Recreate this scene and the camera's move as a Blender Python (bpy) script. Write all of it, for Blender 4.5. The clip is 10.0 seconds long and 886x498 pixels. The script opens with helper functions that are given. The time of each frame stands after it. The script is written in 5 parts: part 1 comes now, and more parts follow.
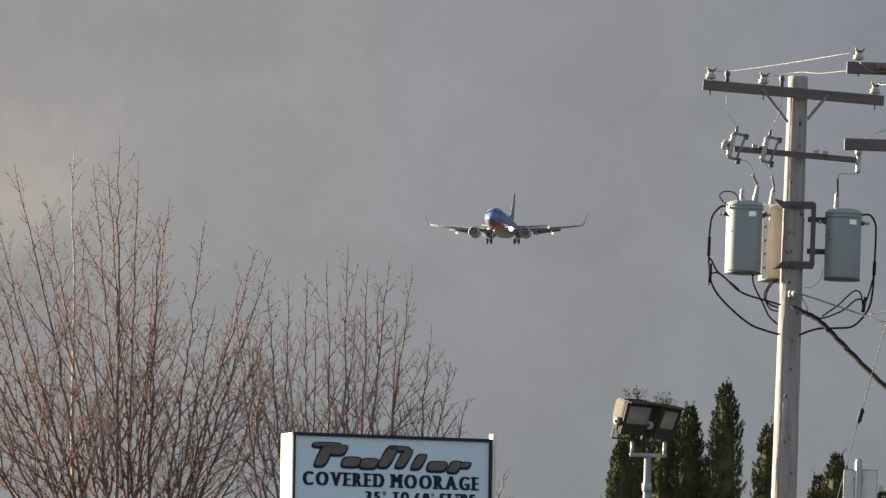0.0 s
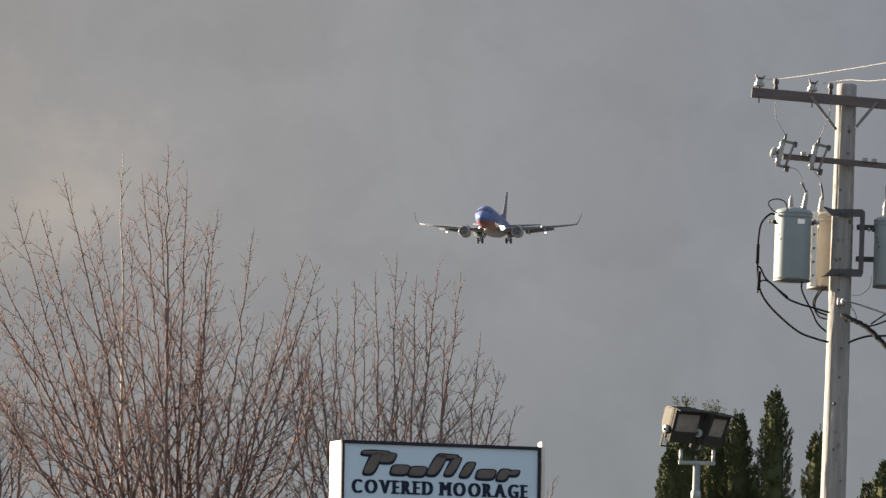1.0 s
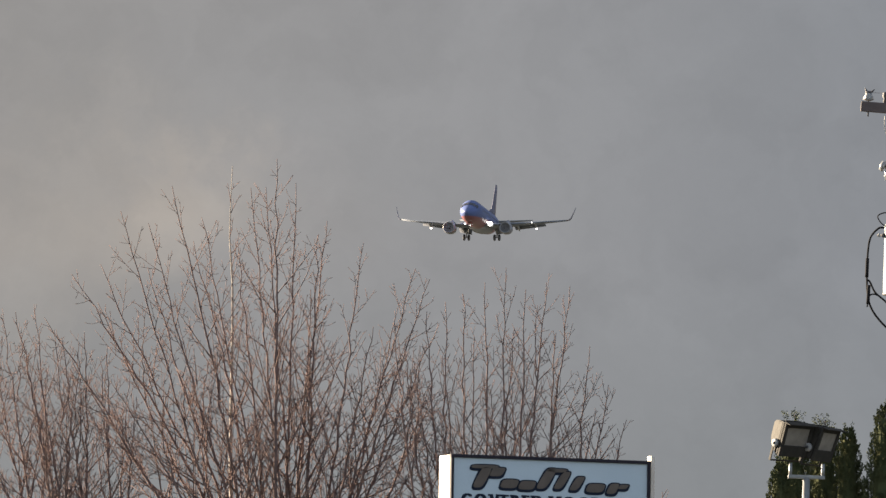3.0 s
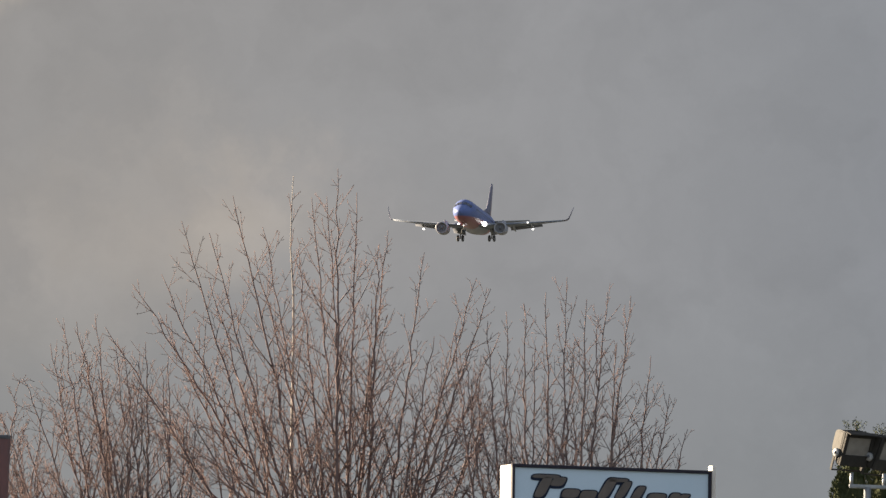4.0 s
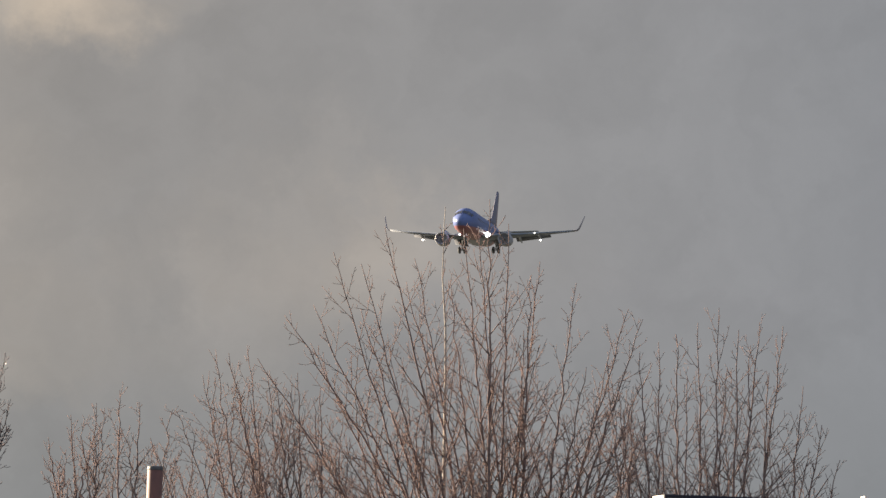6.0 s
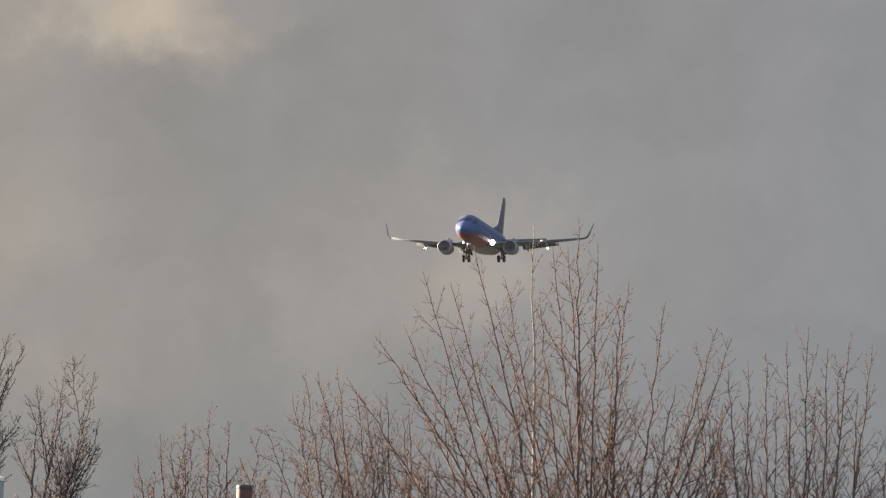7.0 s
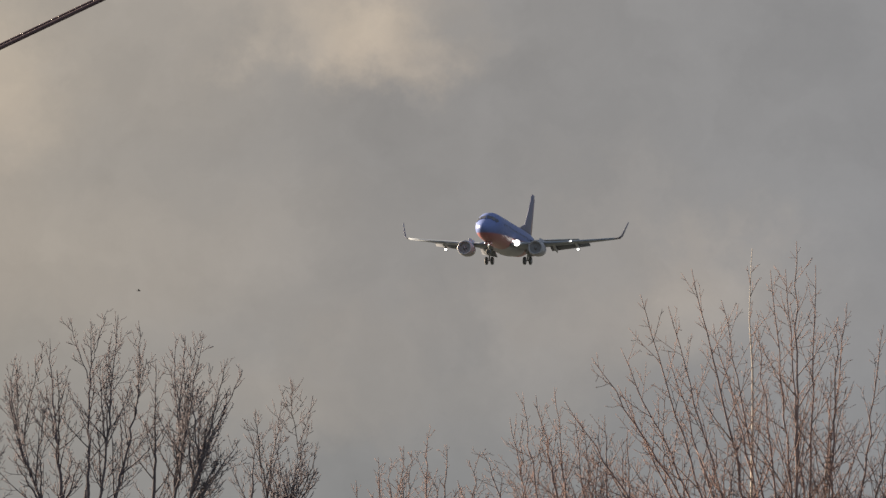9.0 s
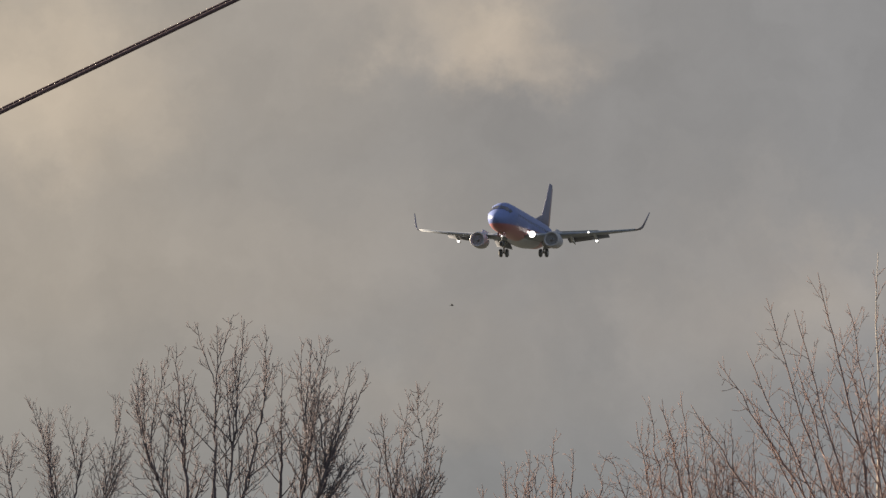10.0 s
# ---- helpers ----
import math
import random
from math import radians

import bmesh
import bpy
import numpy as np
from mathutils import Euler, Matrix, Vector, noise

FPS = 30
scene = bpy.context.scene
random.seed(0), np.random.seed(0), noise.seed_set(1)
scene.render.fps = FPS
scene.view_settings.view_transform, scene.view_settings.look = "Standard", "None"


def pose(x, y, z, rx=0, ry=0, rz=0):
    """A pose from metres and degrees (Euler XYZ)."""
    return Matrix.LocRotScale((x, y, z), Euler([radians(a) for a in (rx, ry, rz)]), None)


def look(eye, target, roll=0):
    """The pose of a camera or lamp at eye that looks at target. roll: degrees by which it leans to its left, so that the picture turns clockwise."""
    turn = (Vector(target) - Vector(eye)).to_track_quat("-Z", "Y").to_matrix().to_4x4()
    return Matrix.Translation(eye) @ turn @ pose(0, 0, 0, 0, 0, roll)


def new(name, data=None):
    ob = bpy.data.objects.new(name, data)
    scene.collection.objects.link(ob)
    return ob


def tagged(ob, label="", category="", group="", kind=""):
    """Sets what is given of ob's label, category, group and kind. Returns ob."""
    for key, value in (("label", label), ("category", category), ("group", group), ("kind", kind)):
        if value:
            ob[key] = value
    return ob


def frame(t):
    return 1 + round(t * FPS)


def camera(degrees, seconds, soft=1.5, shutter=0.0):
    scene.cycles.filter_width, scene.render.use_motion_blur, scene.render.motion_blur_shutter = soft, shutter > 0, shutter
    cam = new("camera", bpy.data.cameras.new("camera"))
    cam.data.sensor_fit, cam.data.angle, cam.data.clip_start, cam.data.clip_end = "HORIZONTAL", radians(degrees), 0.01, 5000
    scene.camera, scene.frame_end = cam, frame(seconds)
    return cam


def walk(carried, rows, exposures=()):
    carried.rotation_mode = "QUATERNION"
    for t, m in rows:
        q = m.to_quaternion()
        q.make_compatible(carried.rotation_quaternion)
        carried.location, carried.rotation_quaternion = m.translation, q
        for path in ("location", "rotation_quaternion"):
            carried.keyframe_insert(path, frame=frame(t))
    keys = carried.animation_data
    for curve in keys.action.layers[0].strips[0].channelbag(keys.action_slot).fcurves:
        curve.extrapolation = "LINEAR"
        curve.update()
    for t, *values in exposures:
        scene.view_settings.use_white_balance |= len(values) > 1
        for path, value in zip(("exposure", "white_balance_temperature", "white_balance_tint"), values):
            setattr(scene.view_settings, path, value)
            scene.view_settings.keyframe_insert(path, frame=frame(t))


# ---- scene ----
# The camera stands on the ground at eye height with a long lens, and pans to the left after an airliner on approach.
EYE = 1.6
cam = camera(5.79, 10.0, soft=1.45)
PAN = [  # seconds, degrees to the left, degrees up
    (0.0, 0.0, 4.2), (0.5, 0.1635, 4.2273), (1.0, 0.3212, 4.24), (1.5, 0.4956, 4.2576), (2.0, 0.6787, 4.2757),
    (2.5, 0.8596, 4.2915), (4.0, 1.4415, 4.3572), (4.5, 1.6754, 4.3943), (5.0, 1.9117, 4.4248), (5.5, 2.1706, 4.4674),
    (7.0, 3.0325, 4.6247), (7.5, 3.3607, 4.6563), (8.0, 3.7385, 4.7013), (8.5, 4.0953, 4.7187), (9.0, 4.4655, 4.729),
    (9.5, 4.8796, 4.7308), (10.0, 5.2926, 4.7255),
]


def aim(left, up, roll):
    a, e = radians(left), radians(up)
    way = Vector((-math.sin(a) * math.cos(e), math.cos(a) * math.cos(e), math.sin(e)))
    return look((0, 0, EYE), Vector((0, 0, EYE)) + way * 100, roll)


walk(cam, [(t, aim(a, e, 2.03)) for t, a, e in PAN], [(0.0, 3.13), (5.0, 3.09), (7.5, 3.01), (10.0, 2.95)])

# ---- light: a low sun to the left behind the things, under a bank of cloud ----
SUN_LEFT, SUN_UP = 58.0, 12.0
sun = new("sun", bpy.data.lights.new("sun", "SUN"))
sun.data.energy, sun.data.angle, sun.data.color = 3.7, radians(0.6), (1.0, 0.81, 0.58)
sa, se = radians(SUN_LEFT), radians(SUN_UP)
sun_way = Vector((-math.sin(sa) * math.cos(se), math.cos(sa) * math.cos(se), math.sin(se)))
sun.matrix_world = look(sun_way * 400, (0, 0, 0))


class Nodes:
    """Short calls for building a node tree."""

    def __init__(self, tree):
        self.tree = tree
        tree.nodes.clear()

    def add(self, kind, values=(), **settings):
        n = self.tree.nodes.new(kind)
        for k, v in settings.items():
            setattr(n, k, v)
        for k, v in dict(values).items():
            if isinstance(v, bpy.types.NodeSocket):
                self.tree.links.new(v, n.inputs[k])
            else:
                n.inputs[k].default_value = v
        return n

    def math(self, op, a, b=0.0, clamp=False):
        return self.add("ShaderNodeMath", {0: a, 1: b}, operation=op, use_clamp=clamp).outputs[0]

    def ramp(self, fac, stops, mode="LINEAR"):
        n = self.add("ShaderNodeValToRGB", {0: fac})
        n.color_ramp.interpolation = mode
        els = n.color_ramp.elements
        while len(els) < len(stops):
            els.new(0.5)
        for el, (p, c) in zip(els, stops):
            el.position = p
            el.color = (*c, 1) if len(c) == 3 else c
        return n.outputs[0]

    def mix(self, fac, a, b, blend="MIX"):
        n = self.add("ShaderNodeMix", data_type="RGBA", blend_type=blend)
        for k, v in ((0, fac), (6, a), (7, b)):
            if isinstance(v, bpy.types.NodeSocket):
                self.tree.links.new(v, n.inputs[k])
            else:
                n.inputs[k].default_value = v if k == 0 else (*v, 1)
        return n.outputs[2]

    def noise(self, vec, scale, detail=4.0, rough=0.55, out=0):
        return self.add("ShaderNodeTexNoise", {"Vector": vec, "Scale": scale, "Detail": detail, "Roughness": rough}).outputs[out]


world = bpy.data.worlds.new("sky")
scene.world = world
world.use_nodes = True
N = Nodes(world.node_tree)
gen = N.add("ShaderNodeTexCoord").outputs["Generated"]
sep = N.add("ShaderNodeSeparateXYZ", {0: gen})
ahead = N.math("MAXIMUM", sep.outputs[1], 0.12)
uu = N.math("DIVIDE", sep.outputs[0], ahead)
vv = N.math("DIVIDE", sep.outputs[2], ahead)
flat = N.add("ShaderNodeCombineXYZ", {0: uu, 1: vv, 2: 0.0}).outputs[0]
warp = N.noise(flat, 38.0, 7.0, 0.62, 1)
warp = N.add("ShaderNodeVectorMath", {0: warp, 1: (0.5, 0.5, 0.5)}, operation="SUBTRACT").outputs[0]
warp = N.add("ShaderNodeVectorMath", {0: warp, 3: 0.034}, operation="SCALE").outputs[0]
bent = N.add("ShaderNodeVectorMath", {0: flat, 1: warp}, operation="ADD").outputs[0]
nishita = N.add("ShaderNodeTexSky", sky_type="NISHITA", sun_disc=False, sun_elevation=se, sun_rotation=-sa,
                air_density=1.0, dust_density=1.5, ozone_density=2.0).outputs[0]
clear = N.mix(1.0, nishita, (0.15, 0.15, 0.15), "MULTIPLY")
# the cloud bank ahead: warm towards the sun, slate grey away from it
side = N.add("ShaderNodeMapRange", {"Value": uu, "From Min": -0.17, "From Max": 0.07}).outputs[0]
bank = N.ramp(side, [(0.0, (0.46, 0.405, 0.335)), (0.35, (0.312, 0.299, 0.288)), (0.65, (0.298, 0.299, 0.308)), (1.0, (0.214, 0.235, 0.266))])
haze = N.add("ShaderNodeMapRange", {"Value": vv, "From Min": 0.03, "From Max": 0.075}).outputs[0]
bank = N.mix(haze, (0.240, 0.255, 0.264), bank)
CLOUDS = [  # across, up, half width, half height, strength of the warm light on it
    (-0.0885, 0.1075, 0.0115, 0.0050, 0.17), (-0.0925, 0.113, 0.014, 0.006, 0.12), (-0.0810, 0.104, 0.006, 0.003, 0.05), (-0.053, 0.079, 0.007, 0.005, 0.035), (-0.141, 0.103, 0.018, 0.011, 0.18), (-0.086, 0.069, 0.012, 0.006, 0.035), (-0.128, 0.085, 0.030, 0.010, 0.04),
    (-0.098, 0.082, 0.016, 0.010, 0.02), (-0.055, 0.083, 0.016, 0.011, 0.055), (-0.036, 0.078, 0.012, 0.008, 0.018), (-0.108, 0.111, 0.034, 0.012, 0.03), (-0.046, 0.0845, 0.010, 0.006, 0.05),
    (-0.10, 0.066, 0.012, 0.005, 0.045), (-0.066, 0.073, 0.010, 0.010, 0.035),
]
glow = None
for cx, cy, rx, ry, k in CLOUDS:
    d = N.add("ShaderNodeVectorMath", {0: bent, 1: (cx, cy, 0)}, operation="SUBTRACT").outputs[0]
    d = N.add("ShaderNodeVectorMath", {0: d, 1: (1 / rx, 1 / ry, 0)}, operation="MULTIPLY").outputs[0]
    d = N.add("ShaderNodeVectorMath", {0: d}, operation="LENGTH").outputs["Value"]
    g = N.add("ShaderNodeMapRange", {"Value": d, "From Min": 1.5, "From Max": 0.1, "To Min": 0.0, "To Max": k}, interpolation_type="SMOOTHSTEP").outputs[0]
    glow = g if glow is None else N.math("ADD", glow, g)
lit = N.add("ShaderNodeVectorMath", {0: (1.0, 0.73, 0.43), 3: glow}, operation="SCALE").outputs[0]
bank = N.mix(1.0, bank, lit, "ADD")
puff = N.noise(bent, 42.0, 5.0, 0.5)
puff = N.add("ShaderNodeMapRange", {"Value": puff, "From Min": 0.3, "From Max": 0.7, "To Min": 0.93, "To Max": 1.07}).outputs[0]
bank = N.add("ShaderNodeVectorMath", {0: bank, 3: puff}, operation="SCALE").outputs[0]
billow = N.noise(bent, 120.0, 6.0, 0.55)
billow = N.add("ShaderNodeMapRange", {"Value": billow, "From Min": 0.3, "From Max": 0.7, "To Min": 0.965, "To Max": 1.035}).outputs[0]
bank = N.add("ShaderNodeVectorMath", {0: bank, 3: billow}, operation="SCALE").outputs[0]
broken = N.ramp(N.noise(gen, 2.2, 5.0, 0.55), [(0.42, (0, 0, 0)), (0.68, (1, 1, 1))])
open_sky = N.mix(broken, clear, (1.29, 1.39, 1.54))
cover = N.add("ShaderNodeMapRange", {"Value": sep.outputs[1], "From Min": 0.1, "From Max": 0.75}, interpolation_type="SMOOTHSTEP").outputs[0]
sky = N.mix(cover, open_sky, bank)
back = N.add("ShaderNodeBackground", {0: sky, 1: 0.117})
N.add("ShaderNodeOutputWorld", {0: back.outputs[0]})


# ---- materials ----
def material(name, color, color2=None, rough=0.6, metal=0.0, scale=8.0, stretch=(1, 1, 1), bump=0.0, fine=60.0, spread=0.5,
             dirt=None, dirt_at=0.62, vary=0.0, emit=0.0, coat=0.0, spec=0.5):
    """Two tones mixed by a noise, a fine grain over them, and patches of dirt; object space, metres."""
    m = bpy.data.materials.new(name)
    m.use_nodes = True
    n = Nodes(m.node_tree)
    obj = n.add("ShaderNodeTexCoord").outputs["Object"]
    vec = n.add("ShaderNodeMapping", {0: obj, 3: stretch}).outputs[0]
    color2 = color2 or tuple(c * 0.75 for c in color)
    big = n.noise(vec, scale, 5.0, 0.6)
    k = n.add("ShaderNodeMapRange", {"Value": big, "From Min": 0.5 - spread / 2, "From Max": 0.5 + spread / 2}).outputs[0]
    col = n.mix(k, color, color2)
    grain = n.noise(vec, fine, 3.0, 0.7)
    g = n.add("ShaderNodeMapRange", {"Value": grain, "To Min": 0.82, "To Max": 1.18}).outputs[0]
    col = n.add("ShaderNodeVectorMath", {0: col, 3: g}, operation="SCALE").outputs[0]
    if dirt:
        spots = n.ramp(n.noise(obj, scale * 1.7, 6.0, 0.65), [(dirt_at, (0, 0, 0)), (dirt_at + 0.08, (1, 1, 1))])
        col = n.mix(spots, col, dirt)
    if vary:
        rnd = n.add("ShaderNodeObjectInfo").outputs["Random"]
        r = n.add("ShaderNodeMapRange", {"Value": rnd, "To Min": 1 - vary, "To Max": 1 + vary}).outputs[0]
        col = n.add("ShaderNodeVectorMath", {0: col, 3: r}, operation="SCALE").outputs[0]
    b = n.add("ShaderNodeBsdfPrincipled", {"Base Color": col, "Metallic": metal, "Specular IOR Level": spec})
    rr = n.add("ShaderNodeMapRange", {"Value": grain, "To Min": max(0.02, rough - 0.1), "To Max": min(1.0, rough + 0.1)}).outputs[0]
    n.tree.links.new(rr, b.inputs["Roughness"])
    if coat:
        b.inputs["Coat Weight"].default_value = coat
    if emit:
        b.inputs["Emission Color"].default_value = (*color, 1)
        b.inputs["Emission Strength"].default_value = emit
    if bump:
        bp = n.add("ShaderNodeBump", {"Height": grain, "Strength": 0.6, "Distance": bump})
        n.tree.links.new(bp.outputs[0], b.inputs["Normal"])
    n.add("ShaderNodeOutputMaterial", {0: b.outputs[0]})
    return m


M_GROUND = material("ground", (0.062, 0.064, 0.06), (0.038, 0.046, 0.034), 0.95, scale=0.3, bump=0.02, fine=9)
M_POLE = material("weathered_pole_wood", (0.265, 0.26, 0.262), (0.135, 0.132, 0.137), 0.9, scale=5, stretch=(3, 3, 0.25), bump=0.015, fine=26, dirt=(0.08, 0.065, 0.06), dirt_at=0.6)
M_ARM = material("dark_crossarm_wood", (0.10, 0.082, 0.085), (0.065, 0.053, 0.055), 0.8, scale=6, stretch=(0.3, 2, 2), bump=0.003, fine=40)
M_STEEL = material("galvanised_steel", (0.30, 0.31, 0.32), (0.2, 0.21, 0.22), 0.5, 0.7, scale=12)
M_DARKSTEEL = material("dark_steel", (0.055, 0.055, 0.064), (0.035, 0.035, 0.042), 0.6, 0.1, scale=12)
# darker than the galvanised steel: the braces' shade is mixed into this grey
M_DULLSTEEL = material("dull_weathered_shaded_steel", (0.17, 0.165, 0.16), (0.09, 0.088, 0.086), 0.7, 0.2, scale=9)
M_TANK = material("grey_green_tank_paint", (0.168, 0.204, 0.226), (0.145, 0.18, 0.202), 0.42, scale=4, fine=90, dirt=(0.21, 0.22, 0.2), dirt_at=0.7)
M_TANTANK = material("faded_tan_tank_paint", (0.30, 0.27, 0.225), (0.24, 0.215, 0.18), 0.5, scale=4, fine=90, dirt=(0.18, 0.15, 0.12), dirt_at=0.66)
M_PORCELAIN = material("porcelain", (0.30, 0.30, 0.305), (0.20, 0.205, 0.21), 0.3, scale=20)
M_BROWNCERAMIC = material("brown_porcelain", (0.10, 0.05, 0.045), (0.07, 0.03, 0.03), 0.2, scale=20)
M_RUBBER = material("black_cable", (0.012, 0.012, 0.014), (0.02, 0.02, 0.022), 0.8, scale=10, spec=0.04)
M_WIRE = material("bare_aluminium_wire", (0.16, 0.155, 0.15), (0.12, 0.117, 0.117), 0.6, 0.2, scale=30)
M_COPPERWIRE = material("dull_wire", (0.16, 0.15, 0.15), (0.1, 0.1, 0.1), 0.5, 0.3, scale=30)
M_PLATE = material("white_plate", (0.78, 0.78, 0.76), (0.7, 0.7, 0.7), 0.5, scale=20)
M_ALU = material("weathered_aluminium_sheet", (0.50, 0.50, 0.49), (0.42, 0.42, 0.42), 0.5, scale=6, fine=40)
M_SIGNFACE = material("pale_blue_sign_face", (0.42, 0.51, 0.60), (0.38, 0.475, 0.57), 0.4, scale=2.2, fine=120, dirt=(0.33, 0.39, 0.45), dirt_at=0.68)
M_SIGNTRIM = material("dark_sign_trim", (0.02, 0.02, 0.032), (0.03, 0.027, 0.035), 0.7, scale=9, spec=0.1)
M_SIGNSIDE = material("white_sign_side", (0.60, 0.56, 0.52), (0.52, 0.48, 0.44), 0.6, scale=3, fine=50)
M_INK = material("navy_lettering", (0.012, 0.018, 0.035), (0.018, 0.025, 0.045), 0.7, scale=14, spec=0.1)
M_LOGO = material("bronze_logo_fill", (0.12, 0.10, 0.09), (0.08, 0.068, 0.062), 0.6, scale=5, spec=0.2)
M_LAMPBODY = material("weathered_lamp_housing", (0.026, 0.025, 0.024), (0.04, 0.037, 0.033), 0.7, 0.0, scale=9, fine=40, spec=0.08)
M_BARK = material("red_brown_bark", (0.19, 0.141, 0.136), (0.105, 0.078, 0.076), 0.9, scale=6, fine=45, bump=0.004, spec=0.04)
M_TWIG = material("red_brown_twigs", (0.114, 0.080, 0.079), (0.076, 0.054, 0.054), 0.9, scale=3, fine=25, spec=0.03)
# distance haze is mixed into the far bark and twig greys
M_FARBARK = material("hazed_grey_brown_bark", (0.094, 0.083, 0.092), (0.068, 0.059, 0.066), 0.9, scale=5, fine=45, spec=0.04)
M_PALEBARK = material("pale_bark", (0.36, 0.32, 0.28), (0.20, 0.17, 0.155), 0.8, scale=9, fine=50, spec=0.2)
M_FARTWIG = material("hazed_grey_brown_twigs", (0.088, 0.077, 0.089), (0.062, 0.055, 0.065), 0.9, scale=3, fine=25, spec=0.05)
M_THUJA = material("cedar_foliage", (0.050, 0.064, 0.034), (0.070, 0.072, 0.034), 0.95, scale=3.5, fine=22, spec=0.05)
M_RUST = material("rusty_post_paint", (0.115, 0.044, 0.038), (0.07, 0.03, 0.029), 0.7, scale=7, stretch=(1, 1, 0.4), dirt=(0.12, 0.085, 0.075), dirt_at=0.66)


# ---- geometry helpers ----
def mesh_of(name, verts, faces, mat, smooth=True):
    me = bpy.data.meshes.new(name)
    me.from_pydata(verts, [], faces)
    me.materials.append(mat)
    if smooth:
        me.polygons.foreach_set("use_smooth", [True] * len(me.polygons))
    me.update()
    return me


def empty(name, loc, label, category, group="", kind=""):
    ob = new(name)
    ob.location = loc
    ob.empty_display_size = 0.2
    return tagged(ob, label, category, group, kind)


def put(name, me, parent, label="", m=None, kind=""):
    ob = new(name, me)
    ob.parent = parent
    if m is not None:
        ob.matrix_basis = m
    return tagged(ob, label, kind=kind)


def part(name, bm, mat, parent, label="", m=None, smooth=False):
    """Links a bmesh as one mesh object under a thing or a part."""
    me = bpy.data.meshes.new(name)
    bm.to_mesh(me)
    bm.free()
    me.materials.append(mat)
    if smooth:
        me.polygons.foreach_set("use_smooth", [True] * len(me.polygons))
    return put(name, me, parent, label, m)


def block(sx, sy, sz, bevel=0.01, at=(0, 0, 0), bm=None):
    bm = bm or bmesh.new()
    r = bmesh.ops.create_cube(bm, size=1.0, matrix=Matrix.Translation(at) @ Matrix.Diagonal((sx, sy, sz, 1)))
    if bevel:
        edges = list({e for v in r["verts"] for e in v.link_edges})
        bmesh.ops.bevel(bm, geom=edges, offset=bevel, segments=2, affect="EDGES", profile=0.6)
    return bm


def turned(profile, sides=24, bm=None, m=None):
    """A lathe shape from (radius, height) pairs, closed at both ends."""
    bm = bm or bmesh.new()
    rings = []
    for r, h in profile:
        rings.append([bm.verts.new((r * math.cos(2 * math.pi * i / sides), r * math.sin(2 * math.pi * i / sides), h)) for i in range(sides)])
    for a, b in zip(rings, rings[1:]):
        for i in range(sides):
            bm.faces.new((a[i], a[(i + 1) % sides], b[(i + 1) % sides], b[i]))
    bm.faces.new(rings[0][::-1])
    bm.faces.new(rings[-1])
    if m is not None:
        bmesh.ops.transform(bm, matrix=m, verts=[v for r in rings for v in r])
    return bm


def tube_data(lines, sides, verts, faces):
    """Adds tubes along polylines [(point, radius), ...] to plain lists."""
    for line in lines:
        n0 = len(verts)
        k = len(line)
        for i, (p, r) in enumerate(line):
            t = line[min(i + 1, k - 1)][0] - line[max(i - 1, 0)][0]
            t = t.normalized() if t.length > 1e-9 else Vector((0, 0, 1))
            a = t.cross(Vector((0.31, 0.95, 0.05))).normalized()
            b = t.cross(a)
            for j in range(sides):
                w = 2 * math.pi * j / sides
                verts.append(p + (a * math.cos(w) + b * math.sin(w)) * r)
        for i in range(k - 1):
            for j in range(sides):
                p, q = n0 + i * sides + j, n0 + i * sides + (j + 1) % sides
                faces.append((p, q, q + sides, p + sides))
        faces.append(tuple(range(n0 + sides - 1, n0 - 1, -1)))
        faces.append(tuple(n0 + (k - 1) * sides + j for j in range(sides)))


def tubes(name, lines, mat, sides=8):
    verts, faces = [], []
    tube_data(lines, sides, verts, faces)
    return mesh_of(name, verts, faces, mat)


def smooth_line(points, steps=6):
    """A rounded line through points (Catmull-Rom)."""
    pts = [Vector(p) for p in points]
    pts = [pts[0] * 2 - pts[1]] + pts + [pts[-1] * 2 - pts[-2]]
    out = []
    for i in range(1, len(pts) - 2):
        a, b, c, d = pts[i - 1:i + 3]
        for s in range(steps):
            t = s / steps
            out.append(0.5 * (2 * b + (c - a) * t + (2 * a - 5 * b + 4 * c - d) * t * t + (3 * b - a - 3 * c + d) * t ** 3))
    return out + [pts[-2]]


def cable(name, points, r, mat, parent=None, label="", category="cable", group="", steps=6, sides=8):
    line = [(p, r) for p in smooth_line(points, steps)]
    ob = new(name, tubes(name, [line], mat, sides))
    if parent is None:
        return tagged(ob, label, category, group)
    ob.parent = parent
    ob.matrix_parent_inverse = Matrix.Translation(-parent.location)
    return tagged(ob, label)


# ---- ground ----
def build_ground():
    n = 24
    verts, faces = [], []
    for j in range(n + 1):
        for i in range(n + 1):
            x, y = (i / n * 2 - 1), (j / n * 2 - 1)
            x, y = 4800 * x * abs(x) ** 1.5, 4800 * y * abs(y) ** 1.5
            far = max(0.0, math.hypot(x, y) - 160) / 300
            verts.append((x, y, 0.25 * min(1.0, far) * noise.noise((x * 0.004, y * 0.004, 0))))
    for j in range(n):
        for i in range(n):
            a = j * (n + 1) + i
            faces.append((a, a + 1, a + n + 2, a + n + 1))
    tagged(new("ground", mesh_of("ground", verts, faces, M_GROUND)), "worn gravel and thin winter grass lot", "ground", kind="structure")


build_ground()


